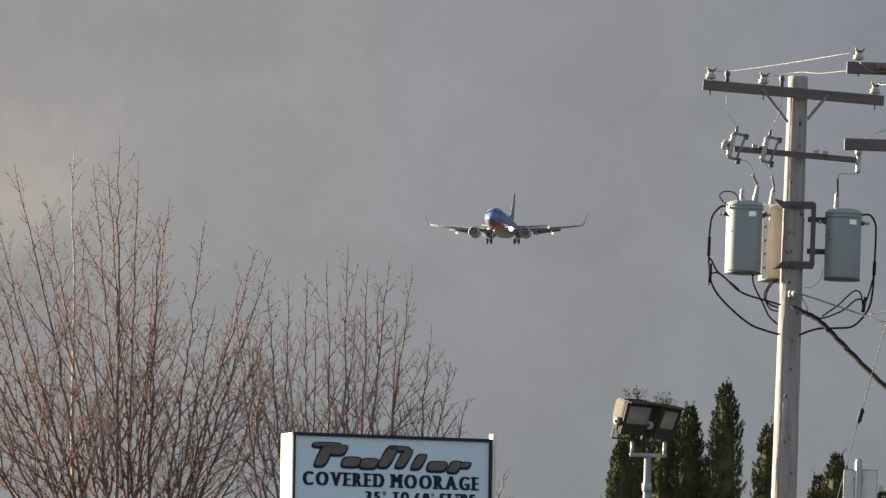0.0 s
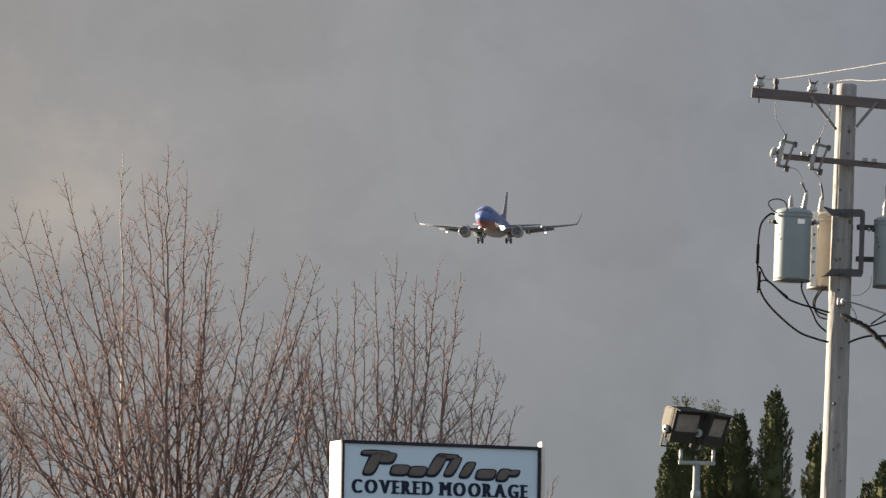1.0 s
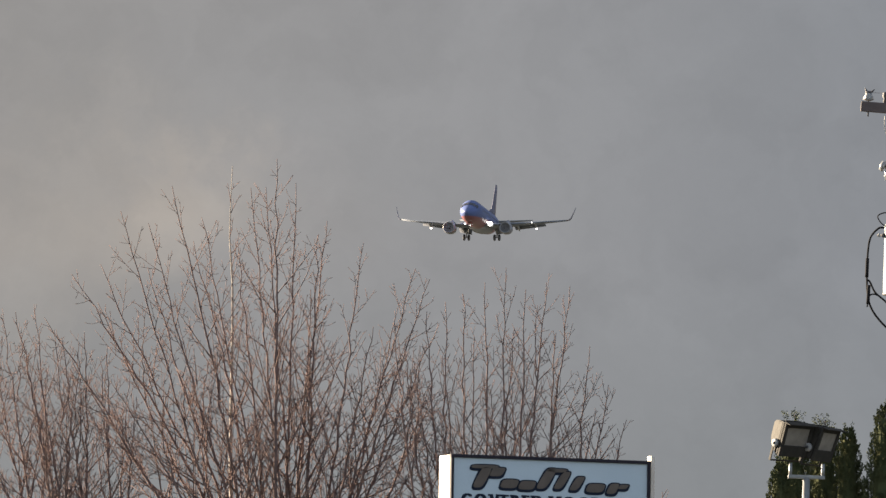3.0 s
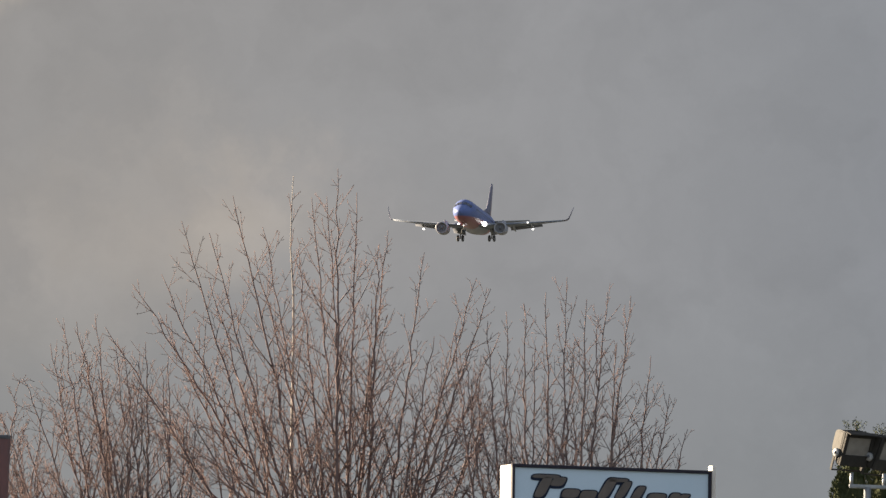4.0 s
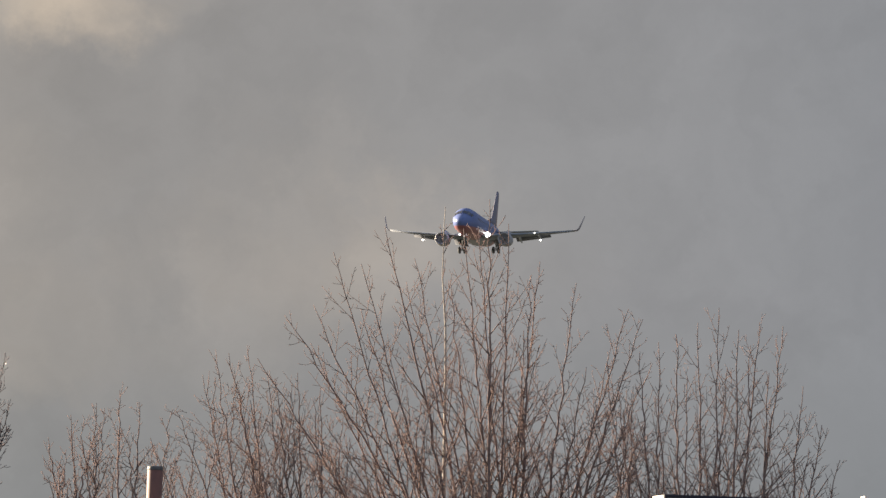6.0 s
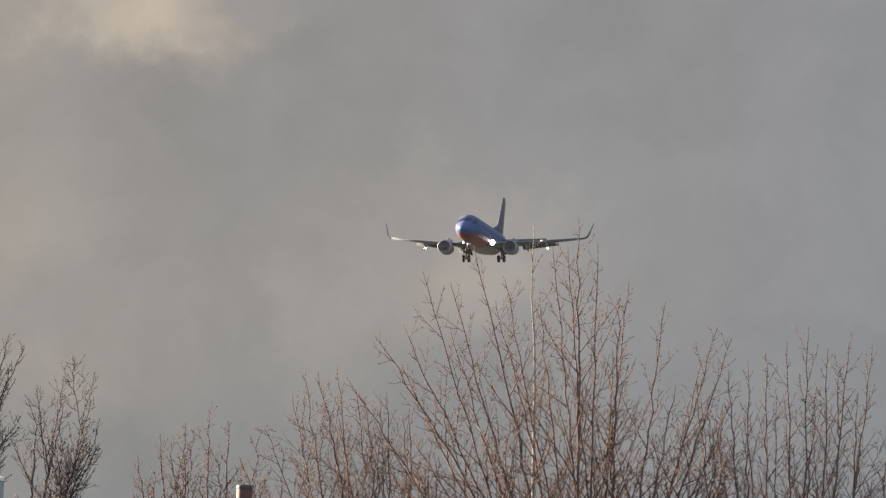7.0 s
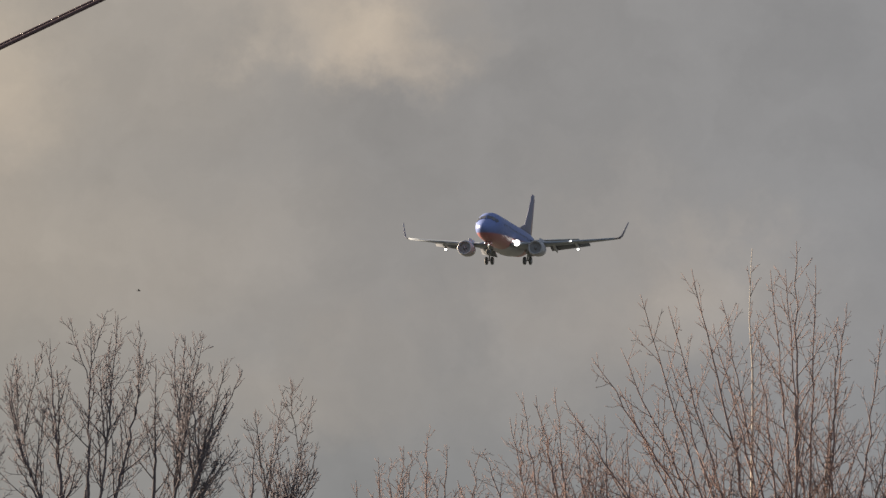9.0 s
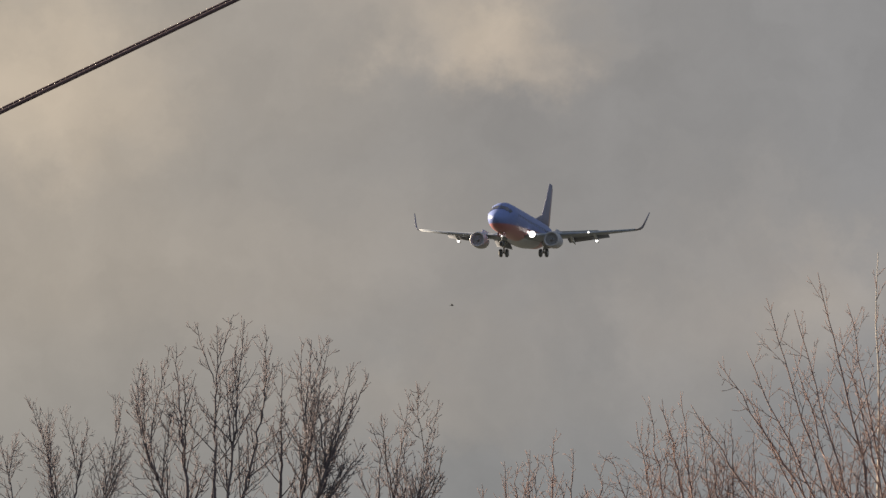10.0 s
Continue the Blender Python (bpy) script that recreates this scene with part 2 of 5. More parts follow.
# ---- bare trees ----
def bezier(a, b, c, n, r0, r1, rng, wob):
    out = []
    for i in range(n + 1):
        t = i / n
        p = a * (1 - t) ** 2 + b * 2 * t * (1 - t) + c * t * t
        if 0 < i < n:
            p = p + Vector((rng.gauss(0, wob), rng.gauss(0, wob), rng.gauss(0, wob * 0.5)))
        out.append((p, r0 + (r1 - r0) * t ** 1.15))
    return out


def along(line, start, gap, rng):
    """Places along a limb, a gap apart: point, direction, radius, length left."""
    length = sum((b[0] - a[0]).length for a, b in zip(line, line[1:]))
    s, pos, seg = start * length, 0.0, 0
    while s < length * 0.97:
        while seg < len(line) - 2 and pos + (line[seg + 1][0] - line[seg][0]).length < s:
            pos += (line[seg + 1][0] - line[seg][0]).length
            seg += 1
        a, b = line[seg], line[seg + 1]
        d = b[0] - a[0]
        f = min(1.0, (s - pos) / max(d.length, 1e-6))
        yield a[0] + d * f, d.normalized(), a[1] + (b[1] - a[1]) * f, length - s
        s += gap * rng.uniform(0.55, 1.5)


def sprout(p, d, turn, angle, ln, r0, r1, lift, rng, n):
    """A shoot that leaves its limb at an angle and bends upwards, with a slight kink at each bud."""
    side = d.cross(Vector((0.15, 0.95, 0.1))).normalized()
    side = side * math.cos(turn) + d.cross(side) * math.sin(turn)
    go = (d * math.cos(angle) + side * math.sin(angle)).normalized()
    line = [(p.copy(), r0)]
    q = p.copy()
    for i in range(n):
        go = (go + Vector((rng.gauss(0, 0.045), rng.gauss(0, 0.045), lift / n + rng.gauss(0, 0.03)))).normalized()
        q = q + go * (ln / n)
        line.append((q.copy(), r0 + (r1 - r0) * ((i + 1) / n) ** 0.8))
    return line


def bare_tree(label, base, tips, fork, seed, bark, twigs, extra=10, mains=2, hold=0.22, bow=0.05, climb=0.5, r_limb=0.03, deep=1.2, r_tip=0.0034,
              gaps=(0.24, 0.14, 0.11), share=0.40, most=1.9, angle=(26, 48), lift=0.22, drop=2.2, twig=0.42, spur=0.09, steep=1.5):
    """A leafless tree: a trunk, main limbs, limbs that fork from those, side branches that bend upwards, twigs and short spurs."""
    rng = random.Random(seed)
    tree = empty("bare_tree", (base[0], base[1], 0), label, "tree", "bare trees")
    o = Vector((base[0], base[1], 0))
    goals = [(Vector((x, base[1] + rng.uniform(-deep, deep), z)) - o, i % mains == 0, 1.0) for i, (x, z) in enumerate(sorted(tips))]
    for i in range(extra):
        x0, z0 = tips[rng.randrange(len(tips))]
        x1, z1 = tips[rng.randrange(len(tips))]
        w = rng.random()
        goals.append((Vector((x0 + (x1 - x0) * w, base[1] + rng.uniform(-deep, deep), min(z0, z1) - rng.uniform(0.1, drop))) - o, False, 0.8))
    span = max(abs(g.x) for g, m, k in goals)
    top = max(goals, key=lambda g: g[0].z)[0]
    crown = Vector((top.x * 0.35, top.y * 0.3, fork + climb))
    trunk = [(Vector((0, 0, -0.05)), r_limb * 4.6), (Vector((0, 0, 0.3)), r_limb * 3.7), (Vector((0.04, 0, fork * 0.5)), r_limb * 3.0), (Vector((0, 0, fork - 0.4)), r_limb * 2.2), (crown, r_limb * 1.0)]
    put("trunk", tubes("trunk", [trunk], bark, 10), tree)
    lines = []
    for goal, main, k in sorted(goals, key=lambda g: not g[1]):
        out = abs(goal.x) / span
        if main:
            z = min(fork + climb * (1 - out) * rng.uniform(0.3, 1.0) - 0.5 * out * rng.random(), goal.z - 1.5)
            start = Vector((goal.x * hold + rng.gauss(0, 0.12), goal.y * hold, z))
            mid = Vector((start.x + (goal.x - start.x) * (0.5 + bow + rng.gauss(0, 0.05)), start.y + (goal.y - start.y) * 0.5, start.z + (goal.z - start.z) * (0.5 - bow)))
            r0 = r_limb * rng.uniform(0.8, 1.15)
            line = bezier(start, mid, goal, 18, r0, 0.005, rng, 0.016)
            foot = Vector((0, 0, fork - 1.7))
            put("limb", tubes("limb", [[(foot, r0 * 1.5), (start.lerp(foot, 0.4), r0 * 1.2)] + line], bark, 6), tree)
        else:
            # leaves a main limb well below its goal, the lower the further it has to lean out
            best = None
            for m in lines[:sum(1 for g in goals if g[1])]:
                for i in range(1, 15):
                    p, r = m[i]
                    d = goal - p
                    if d.z < 0.7:
                        continue
                    cost = abs(d.z - steep * abs(d.x) - rng.uniform(0.7, 1.6)) + 0.5 * abs(d.x) + 0.25 * abs(d.y)
                    if best is None or cost < best[0]:
                        best = (cost, p, r, (m[i + 1][0] - p).normalized())
            if best is None:
                continue
            cost, p, r, d = best
            far = (goal - p).length
            mid = p + d * far * 0.22 + (goal - p) * 0.36 + Vector((0.07 * far * (1 if goal.x > p.x else -1), 0, 0))
            line = bezier(p, mid, goal, 12, min(r * 0.8, r_limb * 0.8 * k), 0.0045, rng, 0.014)
            put("limb", tubes("limb", [line], bark, 6), tree)
        lines.append(line)
    fine = []
    branches = 0
    for line in lines:
        turn = rng.choice((0.0, math.pi))
        for p, d, r, left in along(line, 0.10, gaps[0], rng):
            turn += math.pi + rng.gauss(0, 0.8)
            ln = min(most, share * left + 0.22) * rng.uniform(0.35, 1.15)
            rr = max(r_tip * 1.2, min(r * 0.62, 0.004 + ln * 0.0085))
            side = sprout(p, d, turn, radians(rng.uniform(*angle)), ln, rr, r_tip, lift, rng, 6 if ln > 0.6 else 4)
            if ln > 0.9 and branches < 280:
                put("branch", tubes("branch", [side], bark, 5), tree)
                branches += 1
            else:
                fine.append(side)
            turn2 = rng.uniform(0, 6.28)
            for p2, d2, r2, left2 in along(side, 0.18, gaps[1], rng):
                turn2 += math.pi + rng.gauss(0, 0.7)
                ln2 = min(twig, 0.5 * left2 + 0.07) * rng.uniform(0.35, 1.2)
                small = sprout(p2, d2, turn2, radians(rng.uniform(28, 55)), ln2, max(r_tip, r2 * 0.6), r_tip, lift, rng, 3)
                fine.append(small)
                if ln2 > 0.14:
                    turn3 = rng.uniform(0, 6.28)
                    for p3, d3, r3, left3 in along(small, 0.3, gaps[2], rng):
                        turn3 += math.pi + rng.gauss(0, 0.6)
                        fine.append(sprout(p3, d3, turn3, radians(rng.uniform(30, 60)), spur * rng.uniform(0.5, 1.4), r_tip, r_tip * 1.25, lift, rng, 2))
        # spurs and buds straight on the limb's upper half
        for p, d, r, left in along(line, 0.45, gaps[2] * 1.3, rng):
            turn += 2.4
            fine.append(sprout(p, d, turn, radians(rng.uniform(35, 60)), spur * rng.uniform(0.6, 1.8), r_tip, r_tip * 1.2, lift, rng, 2))
    verts, faces = [], []
    tube_data(fine, 3, verts, faces)
    put("twig_growth", mesh_of("twigs", verts, faces, twigs), tree, kind="stuff")
    return tree


TIPS_FAN = [(-6.84, 11.31), (-6.47, 11.2), (-6.15, 11.74), (-5.74, 11.35), (-5.05, 11.8), (-4.66, 12.16), (-4.42, 11.92), (-4.07, 11.16),
            (-3.96, 11.41), (-3.42, 11.1), (-6.53, 10.67), (-5.9, 11.1), (-5.25, 11.12), (-4.17, 10.43), (-7.18, 10.65), (-7.58, 10.48), (-4.85, 11.85), (-2.9, 10.2), (-3.2, 9.8), (-2.64, 10.69), (-2.42, 10.5), (-2.3, 9.9), (-7.9, 9.8), (-7.5, 9.2), (-7.2, 10.1), (-6.9, 8.9), (-2.3, 9.0), (-2.7, 8.7)]
TIPS_SIDE = [(-2.19, 10.19), (-1.91, 10.16), (-1.64, 10.49), (-1.34, 10.66), (-1.04, 10.27), (-0.76, 10.44),
             (-0.43, 10.41), (-0.12, 9.58), (0.16, 8.99), (0.43, 8.52), (0.80, 7.85), (1.04, 7.62), (-2.75, 9.5), (-2.45, 10.05), (-1.75, 9.65), (-1.2, 9.85), (-0.6, 9.7), (-2.89, 9.85), (-2.6, 9.3), (-2.2, 9.4), (0.0, 8.6)]
TIPS_LOW = [(-9.21, 10.03), (-9.0, 10.25), (-8.75, 10.3), (-8.54, 10.44), (-8.22, 10.11), (-8.05, 9.94), (-9.53, 9.42), (-7.71, 10.04), (-7.4, 9.9), (-9.9, 9.0), (-7.1, 9.5), (-6.9, 9.1), (-9.6, 8.7), (-8.4, 9.6), (-10.1, 8.5)]
TIPS_THIN = [(-12.68, 10.4), (-12.2, 10.58), (-11.95, 10.92), (-11.44, 10.6), (-10.95, 10.57), (-13.07, 10.01), (-10.6, 10.1)]
TIPS_ROUND = [(-21.61, 13.34), (-21.06, 13.8), (-20.58, 14.14), (-20.13, 14.05), (-19.84, 14.33), (-19.52, 14.17), (-19.2, 14.07), (-21.75, 12.67), (-19.04, 13.41)]
TIPS_TWIN = [(-18.87, 13.31), (-18.62, 13.87), (-18.42, 13.96), (-18.18, 14.05), (-17.95, 13.78), (-17.43, 13.46), (-17.15, 13.24), (-17.68, 12.56)]
TIPS_EDGE = [(-16.92, 12.48), (-16.58, 12.82), (-16.27, 12.99), (-16.06, 12.39), (-15.66, 11.91), (-17.11, 12.14)]
TIPS_HAZY = [(-32.4, 16.56), (-31.83, 16.28), (-31.29, 16.14), (-30.68, 15.93), (-29.95, 16.63), (-29.72, 16.56), (-32.93, 15.42), (-29.46, 15.67)]

NEAR = "tall leafless tree with fanned red-brown branches and fine twigs"
bare_tree(NEAR, (-4.15, 125), TIPS_FAN, 6.0, 3, M_BARK, M_TWIG, extra=15, mains=1, hold=0.27, bow=-0.02, r_limb=0.028)
bare_tree("leafless tree with upright red-brown shoots behind a sign", (-1.2, 123), TIPS_SIDE, 5.7, 5, M_BARK, M_TWIG, extra=20, mains=1, hold=0.6, r_limb=0.026, drop=1.7)
bare_tree("lower leafless tree thick with red-brown twigs", (-7.2, 132), TIPS_LOW, 6.2, 7, M_BARK, M_TWIG, extra=44, mains=1, hold=0.5, bow=-0.02, r_limb=0.025, drop=1.6, share=0.48)
bare_tree("small thin leafless tree with sparse upright shoots", (-11.7, 150), TIPS_THIN, 7.6, 9, M_BARK, M_TWIG, extra=20, mains=1, hold=0.6, drop=1.2, most=1.1, r_tip=0.0042)
FAR = "leafless grey-brown tree with a rounded crown"
FAR_LOOK = dict(r_limb=0.042, r_tip=0.0056, hold=0.24, bow=0.05, climb=0.9, angle=(34, 56), lift=0.6, gaps=(0.19, 0.155, 0.16), twig=0.46, spur=0.15, share=0.44, most=1.4, extra=18, drop=2.3, steep=1.0)
bare_tree(FAR, (-20.2, 170), TIPS_ROUND, 10.0, 11, M_FARBARK, M_FARTWIG, mains=2, **FAR_LOOK)
bare_tree("leafless grey-brown tree with forked narrow crown", (-18.6, 171), TIPS_TWIN, 9.8, 13, M_FARBARK, M_FARTWIG, mains=2, **FAR_LOOK)
bare_tree("small leafless grey-brown tree beside taller ones", (-16.9, 172), TIPS_EDGE, 9.2, 15, M_FARBARK, M_FARTWIG, mains=2, **FAR_LOOK)
bare_tree("distant leafless tree, haze painted into its greys", (-31.0, 230), TIPS_HAZY, 11.8, 17, M_FARBARK, M_FARTWIG, mains=2, **dict(FAR_LOOK, hold=0.45, climb=0.8))


def slender_birch():
    """A thin pale stem, almost straight, with a few short shoots near its top."""
    rng = random.Random(77)
    t = empty("slender_birch", (-5.12, 126.6, 0), "slender pale-barked young tree, leafless", "tree", "bare trees")
    stem = [(Vector((-0.30 * (z / 12.2) ** 2 + rng.gauss(0, 0.012), 0, z)), 0.075 - 0.0058 * z) for z in (-0.05, 1.5, 3.0, 4.5, 6.0, 7.0, 8.0, 9.0, 9.8, 10.5, 11.2, 11.8, 12.24)]
    put("stem", tubes("stem", [[(p, max(0.006, r)) for p, r in stem]], M_PALEBARK, 8), t, "pale sunlit stem")
    fine = []
    turn = 0.0
    for p, d, r, left in along(stem[5:], 0.3, 0.26, rng):
        turn += math.pi + rng.gauss(0, 0.7)
        side = sprout(p, d, turn, radians(rng.uniform(25, 50)), min(0.9, 0.3 * left + 0.12) * rng.uniform(0.5, 1.1), 0.007, 0.0036, 0.3, rng, 4)
        fine.append(side)
        for p2, d2, r2, left2 in along(side, 0.25, 0.14, rng):
            turn += 2.6
            fine.append(sprout(p2, d2, turn, radians(40), rng.uniform(0.05, 0.18), 0.0036, 0.0036, 0.3, rng, 2))
    put("twig_growth", tubes("twig_growth", fine, M_TWIG, 3), t, kind="stuff")


slender_birch()

# ---- cedars ----
def cedar(x, y, tip, width, seed, label, wispy):
    """A narrow cedar: a tapered trunk inside a column of small upright sprays."""
    rng = random.Random(seed)
    tree = empty("cedar_tree", (x, y, 0), label, "tree", "row of cedars")
    put("trunk", tubes("trunk", [[(Vector((0, 0, -0.05)), 0.16), (Vector((0, 0, tip * 0.5)), 0.09), (Vector((0, 0, tip - 0.15)), 0.012)]], M_BARK, 8), tree)

    def half(d):
        return width * 1.08 * (1 - math.exp(-(max(d, 0.0) / 0.55) ** 0.8))

    def leaf(p, up, s):
        w = up.cross(Vector((rng.gauss(0, 1), rng.gauss(0, 1), rng.gauss(0, 0.4)))).normalized()
        n0 = len(verts)
        verts.extend((p - w * s * 0.25, p + up * s * 0.55 - w * s * 0.42, p + up * s * 1.35, p + up * s * 0.55 + w * s * 0.42, p + w * s * 0.25))
        faces.append((n0, n0 + 1, n0 + 2, n0 + 3, n0 + 4))

    verts, faces = [], []
    # dense core that keeps light from passing straight through
    core = [(Vector((0, 0, tip - d)), max(0.01, half(d) * 0.58)) for d in (0.3, 0.5, 0.8, 1.5, 2.6, 4.5, 7.5, tip - 0.3)]
    tube_data([core[::-1]], 9, verts, faces)
    # upright sprays, each a tuft of small scale leaves, crowding the outside of the column
    for i in range(620):
        d = (0.34 if wispy else 0.08) + (3.0 * rng.random() ** 1.1 if i % 6 else (tip - 0.5) * rng.random())
        a = rng.uniform(0, 6.283)
        lump = 1 + 0.24 * noise.noise((x + 1.7 * math.cos(a), y + 1.7 * math.sin(a), d * 2.3 + seed))
        r = half(d) * lump * rng.uniform(0.5, 0.93)
        tall = rng.uniform(0.10, 0.24) * min(1.0, 0.35 + 0.6 * d)
        foot = Vector((r * math.cos(a), r * math.sin(a), tip - d - tall * 0.4))
        axis = Vector((math.cos(a) * rng.uniform(0.1, 0.55), math.sin(a) * rng.uniform(0.1, 0.55), 1.0)).normalized()
        wide = tall * rng.uniform(0.22, 0.36)
        for j in range(60):
            f = rng.random()
            off = Vector((rng.gauss(0, 1), rng.gauss(0, 1), rng.gauss(0, 0.5))) * wide * 0.55 * (1 - 0.75 * f)
            leaf(foot + axis * tall * f + off, (axis + Vector((rng.gauss(0, 0.35), rng.gauss(0, 0.35), 0))).normalized(), rng.uniform(0.013, 0.027))
    # the leading shoot and, on feathery trees, nodding wisps with gaps between them
    for k in range(14 if wispy else 7):
        a = rng.uniform(0, 6.283)
        r = rng.uniform(0.0, 0.20 if wispy else 0.07)
        z0 = tip - 0.38 + (0.18 - r * 0.9 if wispy else 0.26) * rng.random()
        tall = rng.uniform(0.16, 0.30)
        bend = Vector((math.cos(a) * 0.4, math.sin(a) * 0.4, 1.0)).normalized()
        for j in range(26):
            f = rng.random()
            leaf(Vector((r * math.cos(a), r * math.sin(a), z0)) + bend * tall * f + Vector((rng.gauss(0, 0.018), rng.gauss(0, 0.018), 0)), (bend + Vector((rng.gauss(0, 0.5), rng.gauss(0, 0.5), 0))).normalized(), rng.uniform(0.014, 0.028))
    put("foliage", mesh_of("foliage", verts, faces, M_THUJA, False), tree, kind="stuff")


for i, (x, y, tip, w, label) in enumerate([
        (4.09, 180, 12.15, 0.40, "narrow dark green cedar with a feathery tip"), (4.73, 180.5, 12.09, 0.42, "narrow dark green cedar with a feathery tip"),
        (5.20, 180, 11.81, 0.36, "narrow dark green cedar with a rounded tip"), (5.92, 179.5, 12.26, 0.37, "tall spire-shaped dark green cedar"),
        (6.86, 180, 11.5, 0.36, "dark green cedar behind a wooden pole"), (8.26, 180, 10.93, 0.40, "short yellowish green cedar"),
        (3.80, 179, 11.0, 0.36, "low cedar in the evening sun"), (5.5, 181.5, 10.75, 0.55, "low bushy cedar between taller ones"), (9.24, 180, 10.2, 0.4, "short yellowish green cedar"), (7.92, 180.6, 10.50, 0.34, "low dark green cedar beside a short one")]):
    cedar(x, y, tip, w, 40 + i, label, "feathery" in label)


# ---- utility poles ----
POLE = (4.58, 115.0)


def insulator(parent, x, y, z, dark=False):
    """A pin insulator: steel pin, skirted porcelain body and the tie on its head."""
    body = part("insulator", turned([(0.02, 0.0), (0.055, 0.012), (0.085, 0.03), (0.06, 0.055), (0.075, 0.075), (0.045, 0.10), (0.05, 0.125), (0.032, 0.145)], 16),
                M_BROWNCERAMIC if dark else M_PORCELAIN, parent, "", pose(x, y, z) @ Matrix.Diagonal((0.92, 0.92, 0.78, 1)), True)
    part("pin", turned([(0.011, -0.26), (0.011, 0.01)], 8), M_DARKSTEEL, body, "", None, True)
    part("wire_tie", turned([(0.02, 0.0), (0.05, 0.008), (0.05, 0.03), (0.02, 0.045)], 10), M_DARKSTEEL, body, "", pose(0, 0, 0.128), True)
    for k in (-1, 1):
        part("tie_end", turned([(0.013, 0.0), (0.016, 0.04), (0.006, 0.085)], 6), M_DARKSTEEL, body, "", pose(k * 0.022, -0.01, 0.14, 0, k * 34 + 12, 0), True)


def pole_body(parent, height, r_top, r_low, lean=0.0):
    """A tapered pole with a worn top, lengthwise checks and a few knots."""
    rng = random.Random(int(height * 100))
    bm = bmesh.new()
    sides, rings = 64, []
    levels = [(-0.1, 1), *[(height * k / 170, 1) for k in range(1, 170)], (height - 0.02, 1), (height, 0.93)]
    cuts = [(rng.randrange(sides), rng.uniform(0, height), rng.uniform(0.8, 3.0)) for _ in range(26)]
    for z, k in levels:
        r = (r_low + (r_top - r_low) * max(z, 0) / height) * k
        ring = []
        for i in range(sides):
            a = 2 * math.pi * i / sides
            w = 1 + 0.012 * noise.noise((math.cos(a) * 2, math.sin(a) * 2, z * 0.8)) + 0.020 * noise.noise((math.cos(a) * 5, math.sin(a) * 5, z * 2.4)) + 0.022 * noise.noise((math.cos(a) * 11, math.sin(a) * 11, z * 5.5))
            for c, cz, cl in cuts:
                if i == c and abs(z - cz) < cl:
                    w -= 0.05
            ring.append(bm.verts.new((r * w * math.cos(a) + lean * z / height, r * w * math.sin(a), z)))
        rings.append(ring)
    for a, b in zip(rings, rings[1:]):
        for i in range(sides):
            bm.faces.new((a[i], a[(i + 1) % sides], b[(i + 1) % sides], b[i]))
    bm.faces.new(rings[-1])
    return part("pole", bm, M_POLE, parent, "sun-bleached grey wooden pole", None, True)


def crossarm(parent, x0, x1, z, y, h, d, rz=0.0, label=""):
    arm = part("crossarm", block(abs(x1 - x0), d, h, 0.008), M_ARM, parent, label, pose((x0 + x1) / 2, y, z, 0, math.degrees(rz), 0))
    return arm


def prism(outline, depth):
    """A plate cut to an outline across and up, with its depth centred."""
    bm = bmesh.new()
    rows = [[bm.verts.new((x, y, z)) for x, z in outline] for y in (-depth / 2, depth / 2)]
    n = len(outline)
    for i in range(n):
        j = (i + 1) % n
        bm.faces.new((rows[0][i], rows[0][j], rows[1][j], rows[1][i]))
    bm.faces.new(rows[0])
    bm.faces.new(rows[1][::-1])
    bmesh.ops.recalc_face_normals(bm, faces=bm.faces[:])
    return bm


def cutout(parent, x, z, tilt):
    """A fused cutout: porcelain post, hinge and latch castings and the fuse tube."""
    ob = part("fuse_cutout", turned([(0.03, -0.15), (0.042, -0.14), (0.03, -0.11), (0.045, -0.09), (0.03, -0.065), (0.045, -0.04), (0.03, -0.015), (0.045, 0.01),
                                     (0.03, 0.035), (0.045, 0.06), (0.03, 0.085), (0.042, 0.12), (0.03, 0.15)], 14), M_PORCELAIN, parent, "", pose(x, -0.28, z, 0, tilt, 0), True)
    part("fuse_tube", turned([(0.016, -0.17), (0.016, 0.15)], 10), M_DULLSTEEL, ob, "", pose(0.13, -0.05, -0.01, 0, 8, 0), True)
    part("latch", block(0.17, 0.04, 0.035, 0.006, (0.07, -0.02, 0.16)), M_DULLSTEEL, ob)
    part("hinge", block(0.15, 0.04, 0.035, 0.006, (0.06, -0.02, -0.17)), M_DULLSTEEL, ob)
    part("contact", block(0.06, 0.05, 0.075, 0.012, (0.165, -0.02, 0.15)), M_DARKSTEEL, ob)
    part("trunnion", block(0.06, 0.05, 0.085, 0.012, (0.135, -0.02, -0.185)), M_DARKSTEEL, ob)
    part("clamp", block(0.09, 0.30, 0.03, 0.006, (-0.03, 0.15, 0.0)), M_DARKSTEEL, ob)
    part("terminal", turned([(0.012, 0.16), (0.02, 0.2), (0.012, 0.26)], 8), M_DARKSTEEL, ob, "", pose(0.02, 0, 0), True)
    return ob


def bushing(parent, x, y, z, h, tilt=0.0):
    prof = [(0.045, 0.0)]
    n = 5
    for i in range(n):
        b = 0.02 + h * i / n * 0.8
        prof += [(0.03, b), (0.043 - 0.003 * i, b + h * 0.05), (0.028, b + h * 0.1)]
    prof += [(0.022, h * 0.85), (0.026, h * 0.9), (0.012, h), (0.01, h * 1.15)]
    return part("bushing", turned(prof, 14), M_PORCELAIN, parent, "grey ribbed porcelain bushing", pose(x, y, z, 0, tilt, 0), True)


